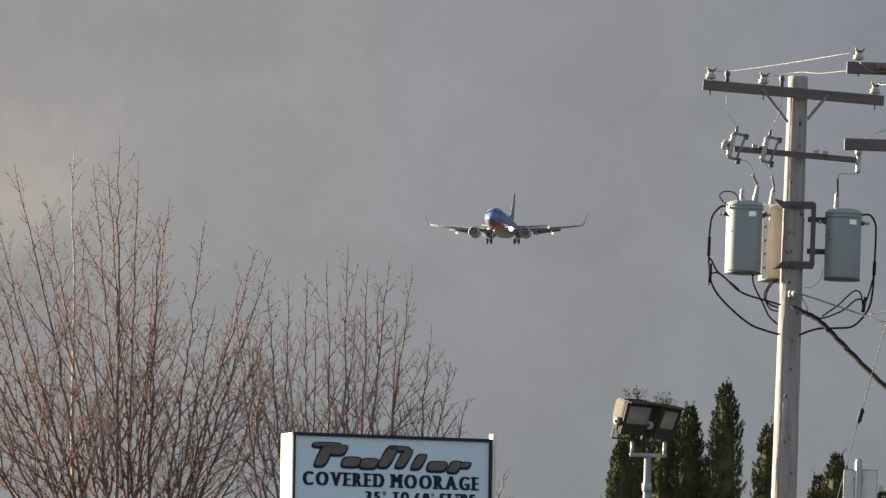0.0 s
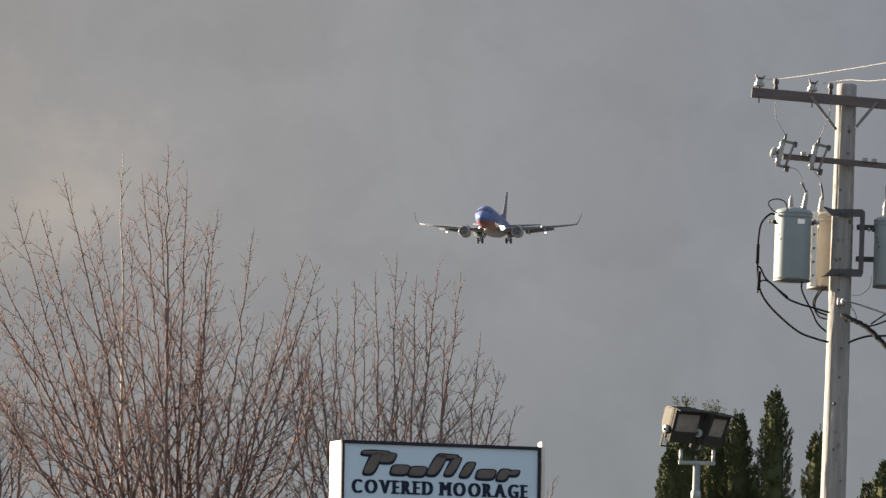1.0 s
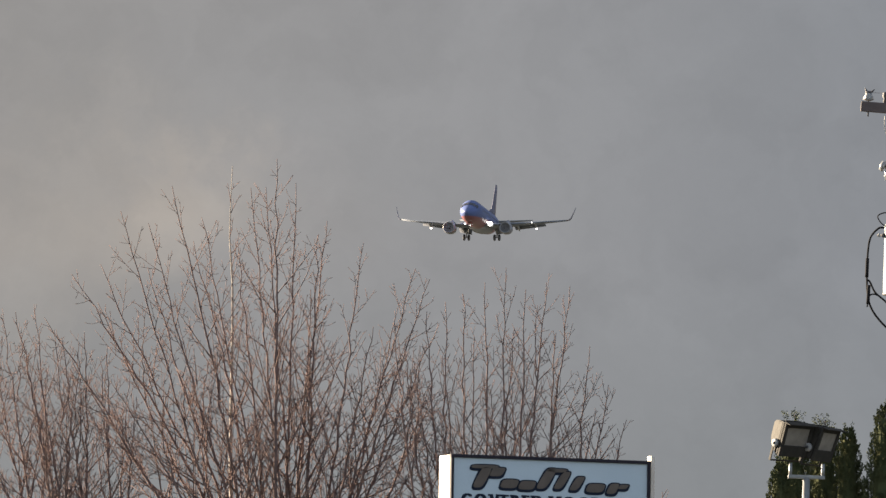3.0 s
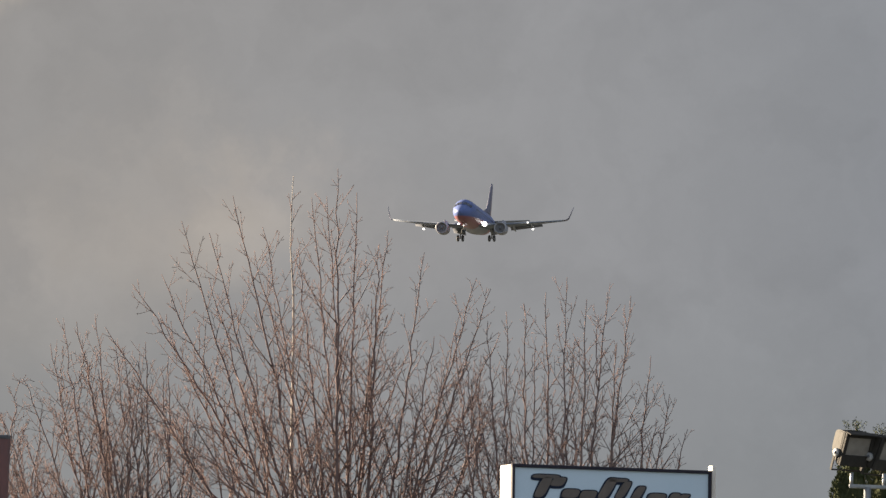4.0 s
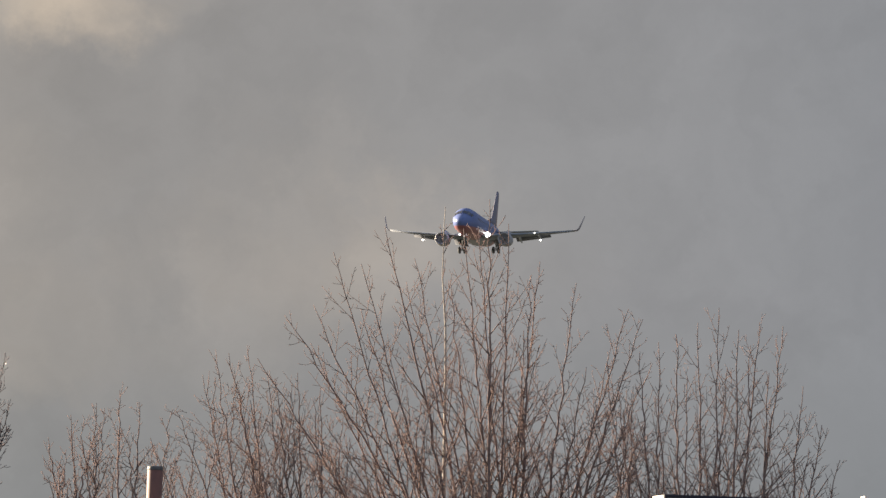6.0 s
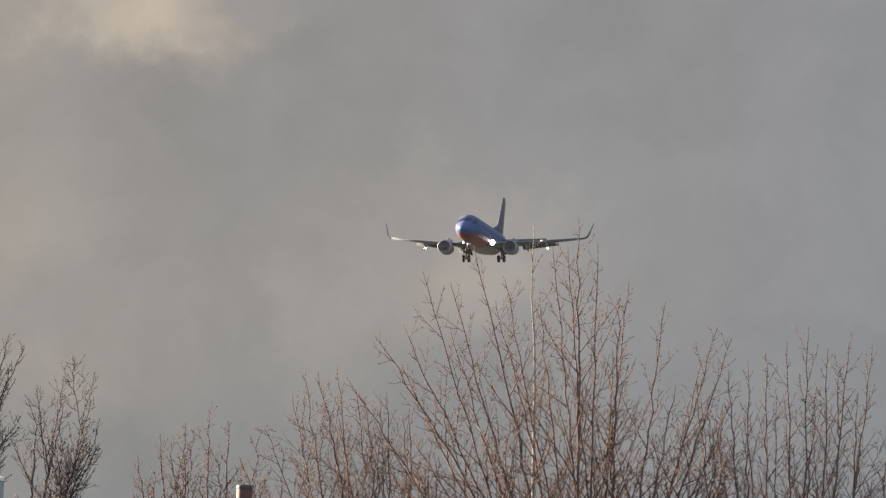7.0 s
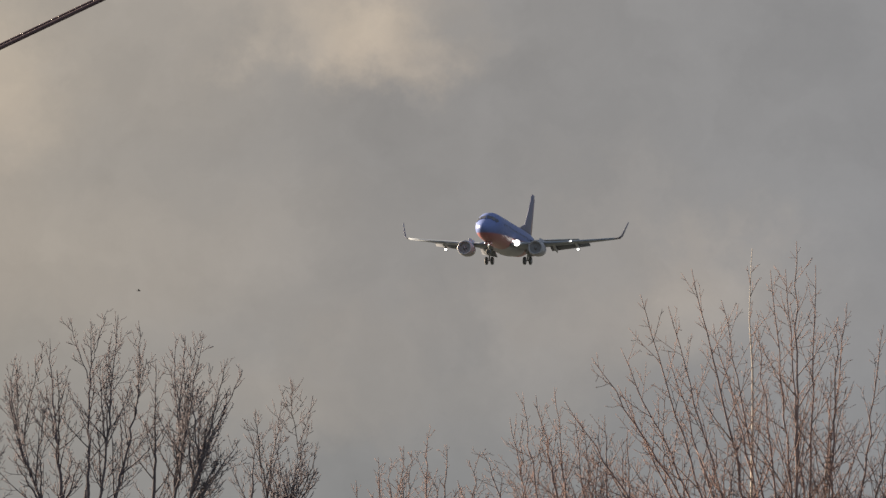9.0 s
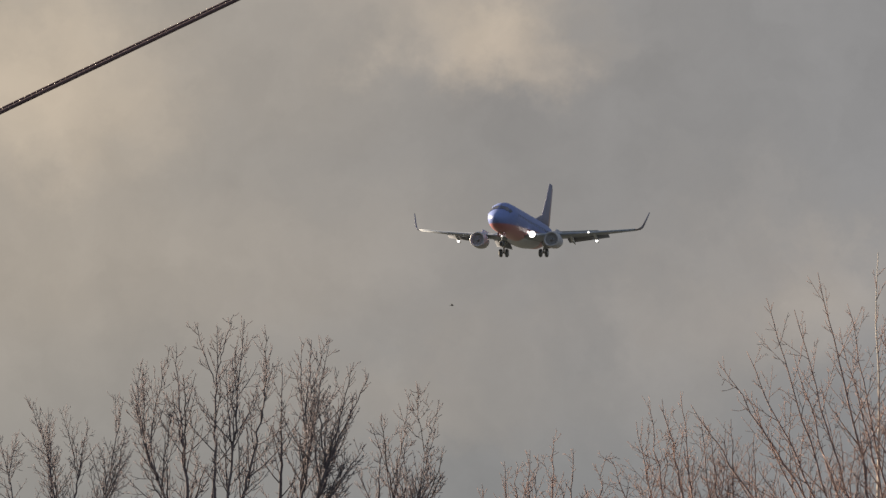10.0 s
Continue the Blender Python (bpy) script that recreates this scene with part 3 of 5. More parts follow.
def transformer(x, y, z, h, r, plate_turn, bushings, label, paint=M_TANK):
    """A pole transformer: drum with rim and domed lid, bushings, plate, lugs and terminals."""
    t = empty("transformer", (x, y, z), label, "transformer", "transformers on a pole")
    part("tank", turned([(r * 0.93, 0.0), (r * 0.95, 0.015), (r * 0.985, 0.018), (r, 0.035), (r, h - 0.05), (r * 1.0, h - 0.03)], 48), paint, t, "", None, True)
    part("bottom_rim", turned([(r * 1.0, -0.012), (r * 1.012, -0.008), (r * 1.012, 0.012), (r, 0.016)], 48), M_DARKSTEEL, t, "", None, True)
    part("lid_band", turned([(r * 1.0, h - 0.075), (r * 1.035, h - 0.07), (r * 1.035, h - 0.02), (r, h - 0.014)], 48), paint, t, "", None, True)
    part("lid", turned([(r * 1.05, h - 0.025), (r * 1.05, h), (r * 0.9, h + 0.035), (r * 0.5, h + 0.06), (0.02, h + 0.07)], 48), paint, t, "", None, True)
    for bx, bh, tilt in bushings:
        bushing(t, bx, -0.02, h + 0.05, bh, tilt)
    a = radians(plate_turn)
    part("rating_plate", block(0.10, 0.008, 0.065, 0.002), M_PLATE, t, "white plate", pose(math.sin(a) * (r * 1.035), -math.cos(a) * r * 1.035, h - 0.13, 0, 0, plate_turn))
    for k, dz in ((-62, 0.24), (-55, 0.30), (-48, 0.36)):
        b = radians(k)
        part("marking", block(0.035, 0.006, 0.022, 0.002), M_DARKSTEEL, t, "", pose(math.sin(b) * r * 1.0, -math.cos(b) * r, h - dz, 0, 0, k))
    for side in (-1, 1):
        lug = part("terminal", turned([(0.03, 0.0), (0.03, 0.03), (0.014, 0.035), (0.014, 0.10)], 10), M_DARKSTEEL, t, "", pose(side * r, -0.03, h - 0.13, 0, side * 90, 0), True)
        part("nut", turned([(0.024, 0.06), (0.024, 0.085)], 6), M_STEEL, lug)
    part("hanger", block(0.10, 0.16, 0.5, 0.01, (0, r + 0.03, h * 0.55)), M_DARKSTEEL, t)
    return t


def main_pole():
    x, y = POLE
    p = empty("utility_pole", (x, y, 0), "weathered wooden utility pole with crossarms and cutouts", "utility pole", "utility poles")
    pole_body(p, 12.49, 0.128, 0.215, 0.02)
    arm = crossarm(p, 3.34 - x, 5.73 - x, 12.255, -0.19, 0.13, 0.10, 0.054, "dark stained wooden crossarm")
    for ix, iz, dark in ((3.44, 12.39, 0), (4.14, 12.35, 0), (5.61, 12.27, 0)):
        insulator(p, ix - x, -0.19, iz, dark)
    for ix, iz in ((3.66, 12.36), (4.38, 12.32)):
        part("wire_clamp", turned([(0.012, 0.0), (0.03, 0.02), (0.022, 0.07), (0.04, 0.10), (0.03, 0.15), (0.008, 0.16)], 10), M_DARKSTEEL, p, "", pose(ix - x, -0.19, iz), True)
    for x0, z0, x1, z1 in ((4.12, 12.29, 4.47, 11.86), (4.99, 12.24, 4.72, 11.9)):
        d = Vector((x1 - x0, 0, z1 - z0))
        part("brace", block(0.04, 0.04, d.length, 0.004), M_DULLSTEEL, p, "", Matrix.Translation(((x0 + x1) / 2 - x, -0.245, (z0 + z1) / 2)) @ Vector((d.x, 0, d.z)).to_track_quat("Z", "Y").to_matrix().to_4x4())
    low = crossarm(p, 3.78 - x, 5.45 - x, 11.44, -0.19, 0.075, 0.075, 0.058, "slim dark crossarm")
    for cx, cz, tilt in ((3.74, 11.53, 12), (4.18, 11.50, 12)):
        cutout(p, cx - x, cz, tilt)
    arrester = part("lightning_arrester", turned([(0.03, -0.15), (0.035, -0.12), (0.025, -0.1), (0.036, -0.07), (0.025, -0.04), (0.036, 0.0), (0.025, 0.03), (0.03, 0.09), (0.045, 0.1), (0.045, 0.16)], 12),
                     M_STEEL, p, "", pose(5.415 - x, -0.27, 11.37), True)
    part("end_cap", turned([(0.038, 0.0), (0.075, 0.01), (0.06, 0.06), (0.02, 0.07)], 12), M_PORCELAIN, p, "", pose(3.68 - x, -0.3, 11.52, 0, -70, 0), True)
    for bx in (4.05, 4.86, 4.98):
        part("bolt", block(0.07, 0.05, 0.05, 0.008), M_STEEL, p, "", pose(bx - x, -0.25, 11.53 - 0.06 * (bx - 4)))
    # bands and the bracket frame that carries the drums
    for bz in (10.78, 9.99):
        part("band", turned([(0.148, -0.04), (0.152, -0.035), (0.152, 0.035), (0.148, 0.04)], 24), M_DARKSTEEL, p, "", pose(0.015, 0, bz), True)
        s = 1 if bz > 10.5 else -1
        part("bracket_arm", prism([(-0.27, 0.062 * s), (-0.24, 0.068 * s), (-0.13, 0.04), (0.25, 0.05), (0.29, 0.02 if s > 0 else -0.0), (0.27, -0.05), (-0.15, -0.05)], 0.05), M_DARKSTEEL, p, "", pose(0.015, -0.16, bz))
        part("bolt_head", turned([(0.04, 0.0), (0.04, 0.02), (0.02, 0.03)], 6), M_DARKSTEEL, p, "", pose(0.01, -0.19, bz, 90, 0, 0))
        part("side_arm", block(0.26, 0.06, 0.07, 0.01), M_DARKSTEEL, p, "", pose(4.92 - x, 0.06, bz - 0.17 if bz > 10.5 else bz + 0.2))
    part("bracket_upright", block(0.065, 0.06, 0.80, 0.012), M_DARKSTEEL, p, "", pose(4.855 - x, -0.14, 10.385))
    part("bracket_rail", block(0.08, 0.05, 0.98, 0.008), M_PLATE, p, "pale spotted steel rail", pose(4.235 - x, 0.05, 10.30))
    for k in range(5):
        part("rail_bolt", turned([(0.016, 0.0), (0.016, 0.02)], 6), M_DARKSTEEL, p, "", pose(4.235 - x, 0.02, 9.95 + 0.18 * k, 90, 0, 0))
    rng = random.Random(8)
    for k in range(13):
        z = 6.9 + 0.42 * k + rng.uniform(-0.1, 0.1)
        a = rng.uniform(-0.5, 0.9)
        r = 0.215 + (0.128 - 0.215) * z / 12.49
        part("bolt_hole" if k % 3 else "step_plate", turned([(0.018 + 0.008 * (k % 3 == 0), 0.0), (0.016, 0.012)], 8), M_DARKSTEEL, p, "",
             pose(math.sin(a) * r + 0.015, -math.cos(a) * r, z, 90, 0, math.degrees(a)))
    part("service_clamp", block(0.09, 0.12, 0.09, 0.015), M_STEEL, p, "", pose(0.02, -0.18, 9.60))
    part("thimble", turned([(0.02, 0), (0.045, 0.01), (0.045, 0.04), (0.02, 0.05)], 12), M_STEEL, p, "", pose(0.05, -0.25, 9.60, 90, 0, 30), True)
    return p


def second_pole():
    x, y = 6.35, 112.0
    p = empty("utility_pole", (x, y, 0), "wooden utility pole with two dark crossarms", "utility pole", "utility poles")
    pole_body(p, 12.7, 0.13, 0.215)
    crossarm(p, 5.09 - x, 7.6 - x, 12.325, -0.19, 0.15, 0.11, 0.0, "dark stained wooden crossarm")
    crossarm(p, 5.09 - x, 7.6 - x, 11.34, -0.19, 0.15, 0.11, 0.0, "dark stained wooden crossarm")
    insulator(p, 5.24 - x, -0.19, 12.42)
    insulator(p, 7.4 - x, -0.19, 12.42)
    for k in range(3):
        part("coil", turned([(0.03, -0.04), (0.06, -0.02), (0.06, 0.02), (0.03, 0.04)], 12), M_BROWNCERAMIC, p, "dark red ribbed insulator", pose(5.5 + 0.06 * k - x, -0.28, 12.33 - 0.01 * k, 0, 80, 0), True)


main_pole()
second_pole()
transformer(3.945, 114.72, 9.845, 0.90, 0.24, 22, [(-0.04, 0.16, 0), (0.13, 0.22, 8)], "pale grey-green drum transformer on a pole, lit on one side")
transformer(4.42, 115.45, 9.81, 0.95, 0.245, -40, [(-0.10, 0.22, 4)], "faded tan drum transformer behind a pole", M_TANTANK)
transformer(5.255, 114.92, 9.82, 0.88, 0.237, 28, [(-0.10, 0.20, 0)], "pale grey-green drum transformer on a pole, in shade")


def wires():
    P = lambda pts, y: [(a, y, b) for a, b in pts]
    lead = "black insulated lead looping below a transformer"
    for pts, r, y in (
            ([(3.70, 10.71), (3.62, 10.70), (3.52, 10.58), (3.49, 10.40), (3.485, 10.14), (3.50, 9.85), (3.56, 9.64), (3.73, 9.43), (4.04, 9.18), (4.28, 9.09), (4.45, 9.05)], 0.014, 114.6),
            ([(3.86, 10.72), (3.82, 10.86), (3.70, 10.90), (3.60, 10.85), (3.66, 10.75), (3.75, 10.71)], 0.008, 114.5),
            ([(3.49, 10.02), (3.53, 9.99), (3.60, 9.86), (3.72, 9.76), (3.89, 9.61), (4.06, 9.54), (4.22, 9.50), (4.45, 9.44)], 0.013, 114.62),
            ([(3.50, 9.66), (3.52, 9.80), (3.60, 9.83), (3.70, 9.77), (3.90, 9.62)], 0.010, 114.58),
            ([(4.08, 9.85), (4.08, 9.74), (4.13, 9.62), (4.22, 9.46), (4.30, 9.30), (4.42, 9.19)], 0.012, 114.7),
            ([(4.42, 9.82), (4.34, 9.74), (4.28, 9.62), (4.30, 9.50), (4.45, 9.44)], 0.012, 115.2),
            ([(4.36, 9.82), (4.30, 9.72), (4.25, 9.58), (4.33, 9.42), (4.47, 9.38)], 0.010, 115.1),
            ([(5.48, 10.66), (5.58, 10.66), (5.65, 10.57), (5.67, 10.40), (5.66, 9.92), (5.65, 9.66), (5.60, 9.42), (5.42, 9.20), (5.20, 9.16), (4.99, 9.15), (4.84, 9.11), (4.70, 9.05)], 0.014, 114.6),
            ([(5.66, 9.86), (5.60, 9.62), (5.55, 9.50), (5.50, 9.55), (5.42, 9.53), (5.30, 9.42), (5.20, 9.36), (4.96, 9.28), (4.72, 9.36)], 0.011, 114.62),
            ([(5.54, 9.38), (5.50, 9.62), (5.42, 9.66), (5.32, 9.58), (5.20, 9.46), (5.0, 9.31)], 0.010, 114.64)):
        cable("transformer_lead", P(pts, y), r, M_RUBBER, None, lead, "cable", "transformer leads")
    for pts in ([(3.485, 10.30), (3.484, 10.05)], [(3.515, 9.95), (3.51, 9.70)], [(5.665, 10.05), (5.66, 9.87)], [(5.56, 9.58), (5.53, 9.38)]):
        cable("splice_sleeve", P(pts, 114.59), 0.024, M_RUBBER, None, "black splice sleeve on a transformer lead", "cable splice", "splices", 4, 10)
    thin = "thin bare jumper wire from a crossarm to a cutout"
    for pts in ([(3.66, 12.20), (3.66, 12.05), (3.70, 11.92), (3.78, 11.80), (3.80, 11.72)], [(4.38, 12.22), (4.37, 12.05), (4.30, 11.85), (4.24, 11.72)],
                [(3.80, 11.34), (3.95, 11.32), (4.03, 11.22), (4.07, 11.12)], [(4.18, 11.30), (4.26, 11.22), (4.29, 11.10)],
                [(5.42, 11.21), (5.30, 11.20), (5.17, 11.19), (5.155, 11.02)]):
        cable("jumper_wire", P(pts, 114.72), 0.0045, M_COPPERWIRE, None, thin, "wire", "jumper wires", 5, 6)
    for pts in ([(4.03, 11.15), (4.08, 11.05), (4.10, 10.97)], [(4.285, 11.14), (4.31, 11.03), (4.32, 10.93)], [(5.15, 11.14), (5.155, 11.0), (5.16, 10.9)]):
        cable("bushing_lead", P(pts, 114.71), 0.014, M_DARKSTEEL, None, "dark covered lead on a bushing", "cable", "transformer leads", 4, 8)
    cable("span_wire", [(3.44, 114.81, 12.51), (3.65, 114.8, 12.505), (4.1, 114.1, 12.515), (4.577, 113.2, 12.525), (5.048, 112.0, 12.514), (5.24, 111.81, 12.52)], 0.0032, M_WIRE, None, "pale bare line wire between poles", "wire", "line wires")
    cable("span_wire", [(4.14, 114.81, 12.47), (4.232, 114.8, 12.462), (4.581, 114.4, 12.49), (4.811, 113.4, 12.39), (5.091, 112.0, 12.30), (5.4, 111.75, 12.30)], 0.0032, M_WIRE, None, "pale bare line wire between poles", "wire", "line wires")
    cable("span_wire", [(5.24, 111.7, 12.40), (5.36, 111.6, 12.28), (5.50, 111.65, 12.27), (6.2, 111.7, 12.35)], 0.0045, M_WIRE, None, "pale bare line wire between poles", "wire", "line wires")
    cable("span_wire", [(5.61, 114.81, 12.41), (5.8, 114.3, 12.38), (6.3, 112.2, 12.45)], 0.0045, M_WIRE, None, "pale bare line wire between poles", "wire", "line wires")
    cable("span_wire", [(5.34, 111.8, 11.41), (5.6, 111.7, 11.53), (6.3, 111.8, 11.75)], 0.004, M_COPPERWIRE, None, "thin dull wire between poles", "wire", "line wires")
    # service drop: twisted pair round a bare messenger
    drop = [(4.62, 114.72, 9.42), (4.74, 114.6, 9.36), (4.96, 114.4, 9.23), (5.29, 114.0, 8.875), (5.87, 113.3, 8.275), (7.2, 111.8, 7.1), (9.4, 109.5, 5.8)]
    line = smooth_line(drop, 14)
    svc = empty("service_drop", (4.62, 114.72, 9.42), "thick black twisted service cable leaving a pole", "cable")
    for k in range(3):
        pts = []
        for i, p in enumerate(line):
            a = i * 0.42 + k * 2.09
            pts.append((p - svc.location + Vector((0.013 * math.cos(a), 0.013 * math.sin(a), 0.013 * math.sin(a + 0.6))), 0.021))
        put("strand", tubes("strand", [pts], M_RUBBER, 8), svc)
    cable("messenger_wire", [(4.62, 114.72, 9.61), (4.84, 114.6, 9.555), (5.49, 114.2, 9.325), (5.90, 113.9, 9.185), (7.5, 112.9, 8.75)], 0.011, M_WIRE, None, "pale bare messenger wire leaving a pole", "wire")
    cable("messenger_wire", [(5.60, 114.05, 9.32), (5.75, 113.95, 9.35), (6.4, 113.4, 9.45)], 0.006, M_WIRE, None, "pale thin wire tied to a messenger", "wire")
    cable("ground_lead", [(4.72, 114.82, 9.70), (4.74, 114.8, 9.55), (4.80, 114.8, 9.45), (4.83, 114.8, 9.32)], 0.006, M_COPPERWIRE, None, "thin dull wire hanging on a pole", "wire")
    cable("ground_lead", [(5.0, 114.85, 9.95), (4.97, 114.85, 9.80), (4.85, 114.85, 9.70), (4.74, 114.85, 9.70)], 0.004, M_COPPERWIRE, None, "thin dull wire hanging on a pole", "wire")
    g = empty("guy_wire", (5.61, 110, 8.92), "thin steel guy wire with a dark strain insulator", "guy wire")
    o = g.location
    for a, b in (((6.35, 110.0, 11.95), (5.34, 110, 7.84)), ((5.295, 110, 7.70), (3.5, 110, 0.0))):
        put("strand", tubes("strand", [[(Vector(a) - o, 0.0055), (Vector(b) - o, 0.0055)]], M_COPPERWIRE, 6), g)
    put("strain_insulator", tubes("strain_insulator", [[(Vector((5.345, 110, 7.86)) - o, 0.012), (Vector((5.338, 110, 7.83)) - o, 0.034), (Vector((5.322, 110, 7.77)) - o, 0.03), (Vector((5.308, 110, 7.71)) - o, 0.033), (Vector((5.295, 110, 7.66)) - o, 0.01)]], M_INK, 10), g)


wires()


# ---- sign on its posts ----
SERIFS = {"E": "lt lb", "R": "lt lb rb", "D": "lt lb", "M": "lt lb rt rb", "A": "lb rb", "V": "lt rt", "T": "cb", "I": "ct cb", "L": "lt lb ct", "P": "lt lb cb"}


def letters(text, x, z, width, height, parent, m, heavy=0.013):
    """Raised slab-serif letters of one word, each a part of its own, spread over the width."""
    shapes = []
    for ch in text:
        cu = bpy.data.curves.new("letter", "FONT")
        cu.body, cu.extrude = ch, 0.01
        ob = bpy.data.objects.new("letter", cu)
        scene.collection.objects.link(ob)
        me = bpy.data.meshes.new_from_object(ob.evaluated_get(bpy.context.evaluated_depsgraph_get()))
        bpy.data.objects.remove(ob)
        co = np.empty(len(me.vertices) * 3)
        me.vertices.foreach_get("co", co)
        co = co.reshape(-1, 3)
        co[:, 0] -= co[:, 0].min()
        shapes.append((ch, me, co))
    tall = max(c[:, 1].max() for ch, me, c in shapes)
    wide = [max(0.16, c[:, 0].max()) for ch, me, c in shapes]
    gap = 0.13
    k = width / (sum(wide) + gap * (len(wide) - 1))
    at = x - width / 2
    for (ch, me, co), w in zip(shapes, wide):
        w *= k
        out = np.stack((co[:, 0] * k * (1 - 2 * heavy / w) + heavy, -(co[:, 2] + 0.01) / 0.02 * 0.006, co[:, 1] / tall * height), 1)
        me.vertices.foreach_set("co", out.ravel())
        bm = bmesh.new()
        # heavy strokes: copies side by side, a hair apart in depth
        for j in (-1, 0, 1):
            n0 = len(bm.verts)
            bm.from_mesh(me)
            bm.verts.ensure_lookup_table()
            for v in bm.verts[n0:]:
                v.co += Vector((j * heavy, -0.0012 * j, 0))
        for spot in SERIFS.get(ch, "").split():
            sx = {"l": 0.016, "c": w / 2 if ch in "TI" else 0.02, "r": w - 0.016}[spot[0]]
            block(0.062, 0.006, 0.020, 0.0, (sx, -0.0045, 0.010 if spot[1] == "b" else height - 0.010), bm)
        bm.to_mesh(me)
        bm.free()
        me.materials.clear()
        me.materials.append(M_INK)
        put("letter", me, parent, "navy raised letter", m @ Matrix.Translation((at, -0.011, z)))
        at += w + gap * k


def slab(points, depth):
    """A flat shape cut from a sheet: outline in x and z, given thickness."""
    bm = bmesh.new()
    f = bm.faces.new([bm.verts.new((x, 0, z)) for x, z in points])
    r = bmesh.ops.extrude_face_region(bm, geom=[f])
    bmesh.ops.translate(bm, verts=[v for v in r["geom"] if isinstance(v, bmesh.types.BMVert)], vec=(0, -depth, 0))
    bmesh.ops.recalc_face_normals(bm, faces=bm.faces)
    return bm


def sign():
    yaw = 24.0
    k = 1 / math.cos(radians(yaw))
    s = empty("roadside_sign", (-0.495, 100.0, 0), "pale blue marina sign cabinet with dark trim on posts", "sign")
    turn = Matrix.Translation((0, 0, 6.4)) @ Matrix.Rotation(radians(-1.2), 4, "Y") @ Matrix.Rotation(radians(yaw), 4, "Z") @ Matrix.Translation((0, 0, -6.4))

    def put_at(name, bm, mat, x, y, z, label="", smooth=False):
        return part(name, bm, mat, s, label, turn @ Matrix.Translation((x * k, y, z)), smooth)

    w, top, low, deep = 2.27 * k, 6.78, 5.15, 0.32
    put_at("cabinet", block(w, deep, top - low, 0.012, (0, 0, (top + low) / 2)), M_SIGNSIDE, 0, deep / 2 + 0.01, 0, "white sheet-metal cabinet")
    face = put_at("face_panel", block(w - 0.05, 0.02, top - low - 0.05, 0.003, (0, 0, (top + low) / 2)), M_SIGNFACE, 0, 0, 0, "pale blue panel")
    for name, sx, sz, x, z in (("trim", w + 0.012, 0.038, 0, top - 0.012), ("trim", w + 0.012, 0.038, 0, low + 0.012)):
        put_at(name, block(sx, 0.05, sz, 0.006), M_SIGNTRIM, x, -0.012, z, "dark trim")
    for sx in (-1, 1):
        put_at("trim", block(0.034, 0.05, top - low - 0.045, 0.006), M_SIGNTRIM, sx * (2.27 / 2 - 0.014), -0.012, (top + low) / 2, "dark trim")
    for text, x, z, wid, h in (("COVERED", -0.552, 6.19, 0.925, 0.155), ("MOORAGE", 0.49, 6.19, 1.005, 0.155),
                               ("35'", -0.187, 6.02, 0.235, 0.125), ("TO", 0.102, 6.02, 0.19, 0.125), ("60'", 0.367, 6.02, 0.225, 0.125), ("SLIPS", 0.75, 6.02, 0.41, 0.125)):
        letters(text, x * k, z, wid * k, h, s, turn)
    # the brand mark, drawn as plain slanted shapes
    def shape(cx, cz, wid, hgt, lean):
        out = []
        for i in range(24):
            w = 2 * math.pi * i / 24
            c, v = math.cos(w), math.sin(w)
            u = math.copysign(abs(c) ** 0.55, c)
            v = math.copysign(abs(v) ** 0.55, v)
            out.append((cx + u * wid / 2 + v * lean, cz + v * hgt / 2))
        return out
    marks = [(-0.80, 6.655, 0.30, 0.05, 0.012), (0.02, 6.64, 0.22, 0.05, 0.012), (-0.83, 6.535, 0.12, 0.25, 0.06), (-0.66, 6.60, 0.15, 0.11, 0.03), (-0.52, 6.47, 0.19, 0.11, 0.02), (-0.32, 6.46, 0.18, 0.11, 0.02), (-0.10, 6.545, 0.12, 0.25, 0.07),
             (0.08, 6.53, 0.10, 0.21, 0.06), (0.25, 6.50, 0.10, 0.17, 0.05), (0.46, 6.455, 0.20, 0.11, 0.02), (0.66, 6.455, 0.11, 0.13, 0.03), (0.78, 6.48, 0.10, 0.06, 0.02)]
    for x, z, wid, h, lean in marks:
        m = turn @ Matrix.Translation((0, -0.010, 0))
        part("logo_edge", slab([(a * k, b) for a, b in shape(x + 0.05, z - 0.01, wid + 0.04, h + 0.035, lean)], 0.006), M_INK, s, "dark outline shape", m)
        part("logo_shape", slab([(a * k, b) for a, b in shape(x + 0.05, z, wid, h - 0.01, lean)], 0.014), M_LOGO, s, "bronze shape", m)
    for x, ztop, wid in ((-0.62, 6.2, 0.11), (1.195, 6.85, 0.05)):
        put_at("post", block(wid, 0.11, ztop + 0.1, 0.008, (0, 0, ztop / 2 - 0.05)), M_SIGNSIDE, x, 0.18 if x < 0 else 0.10, 0, "white square steel post")


sign()


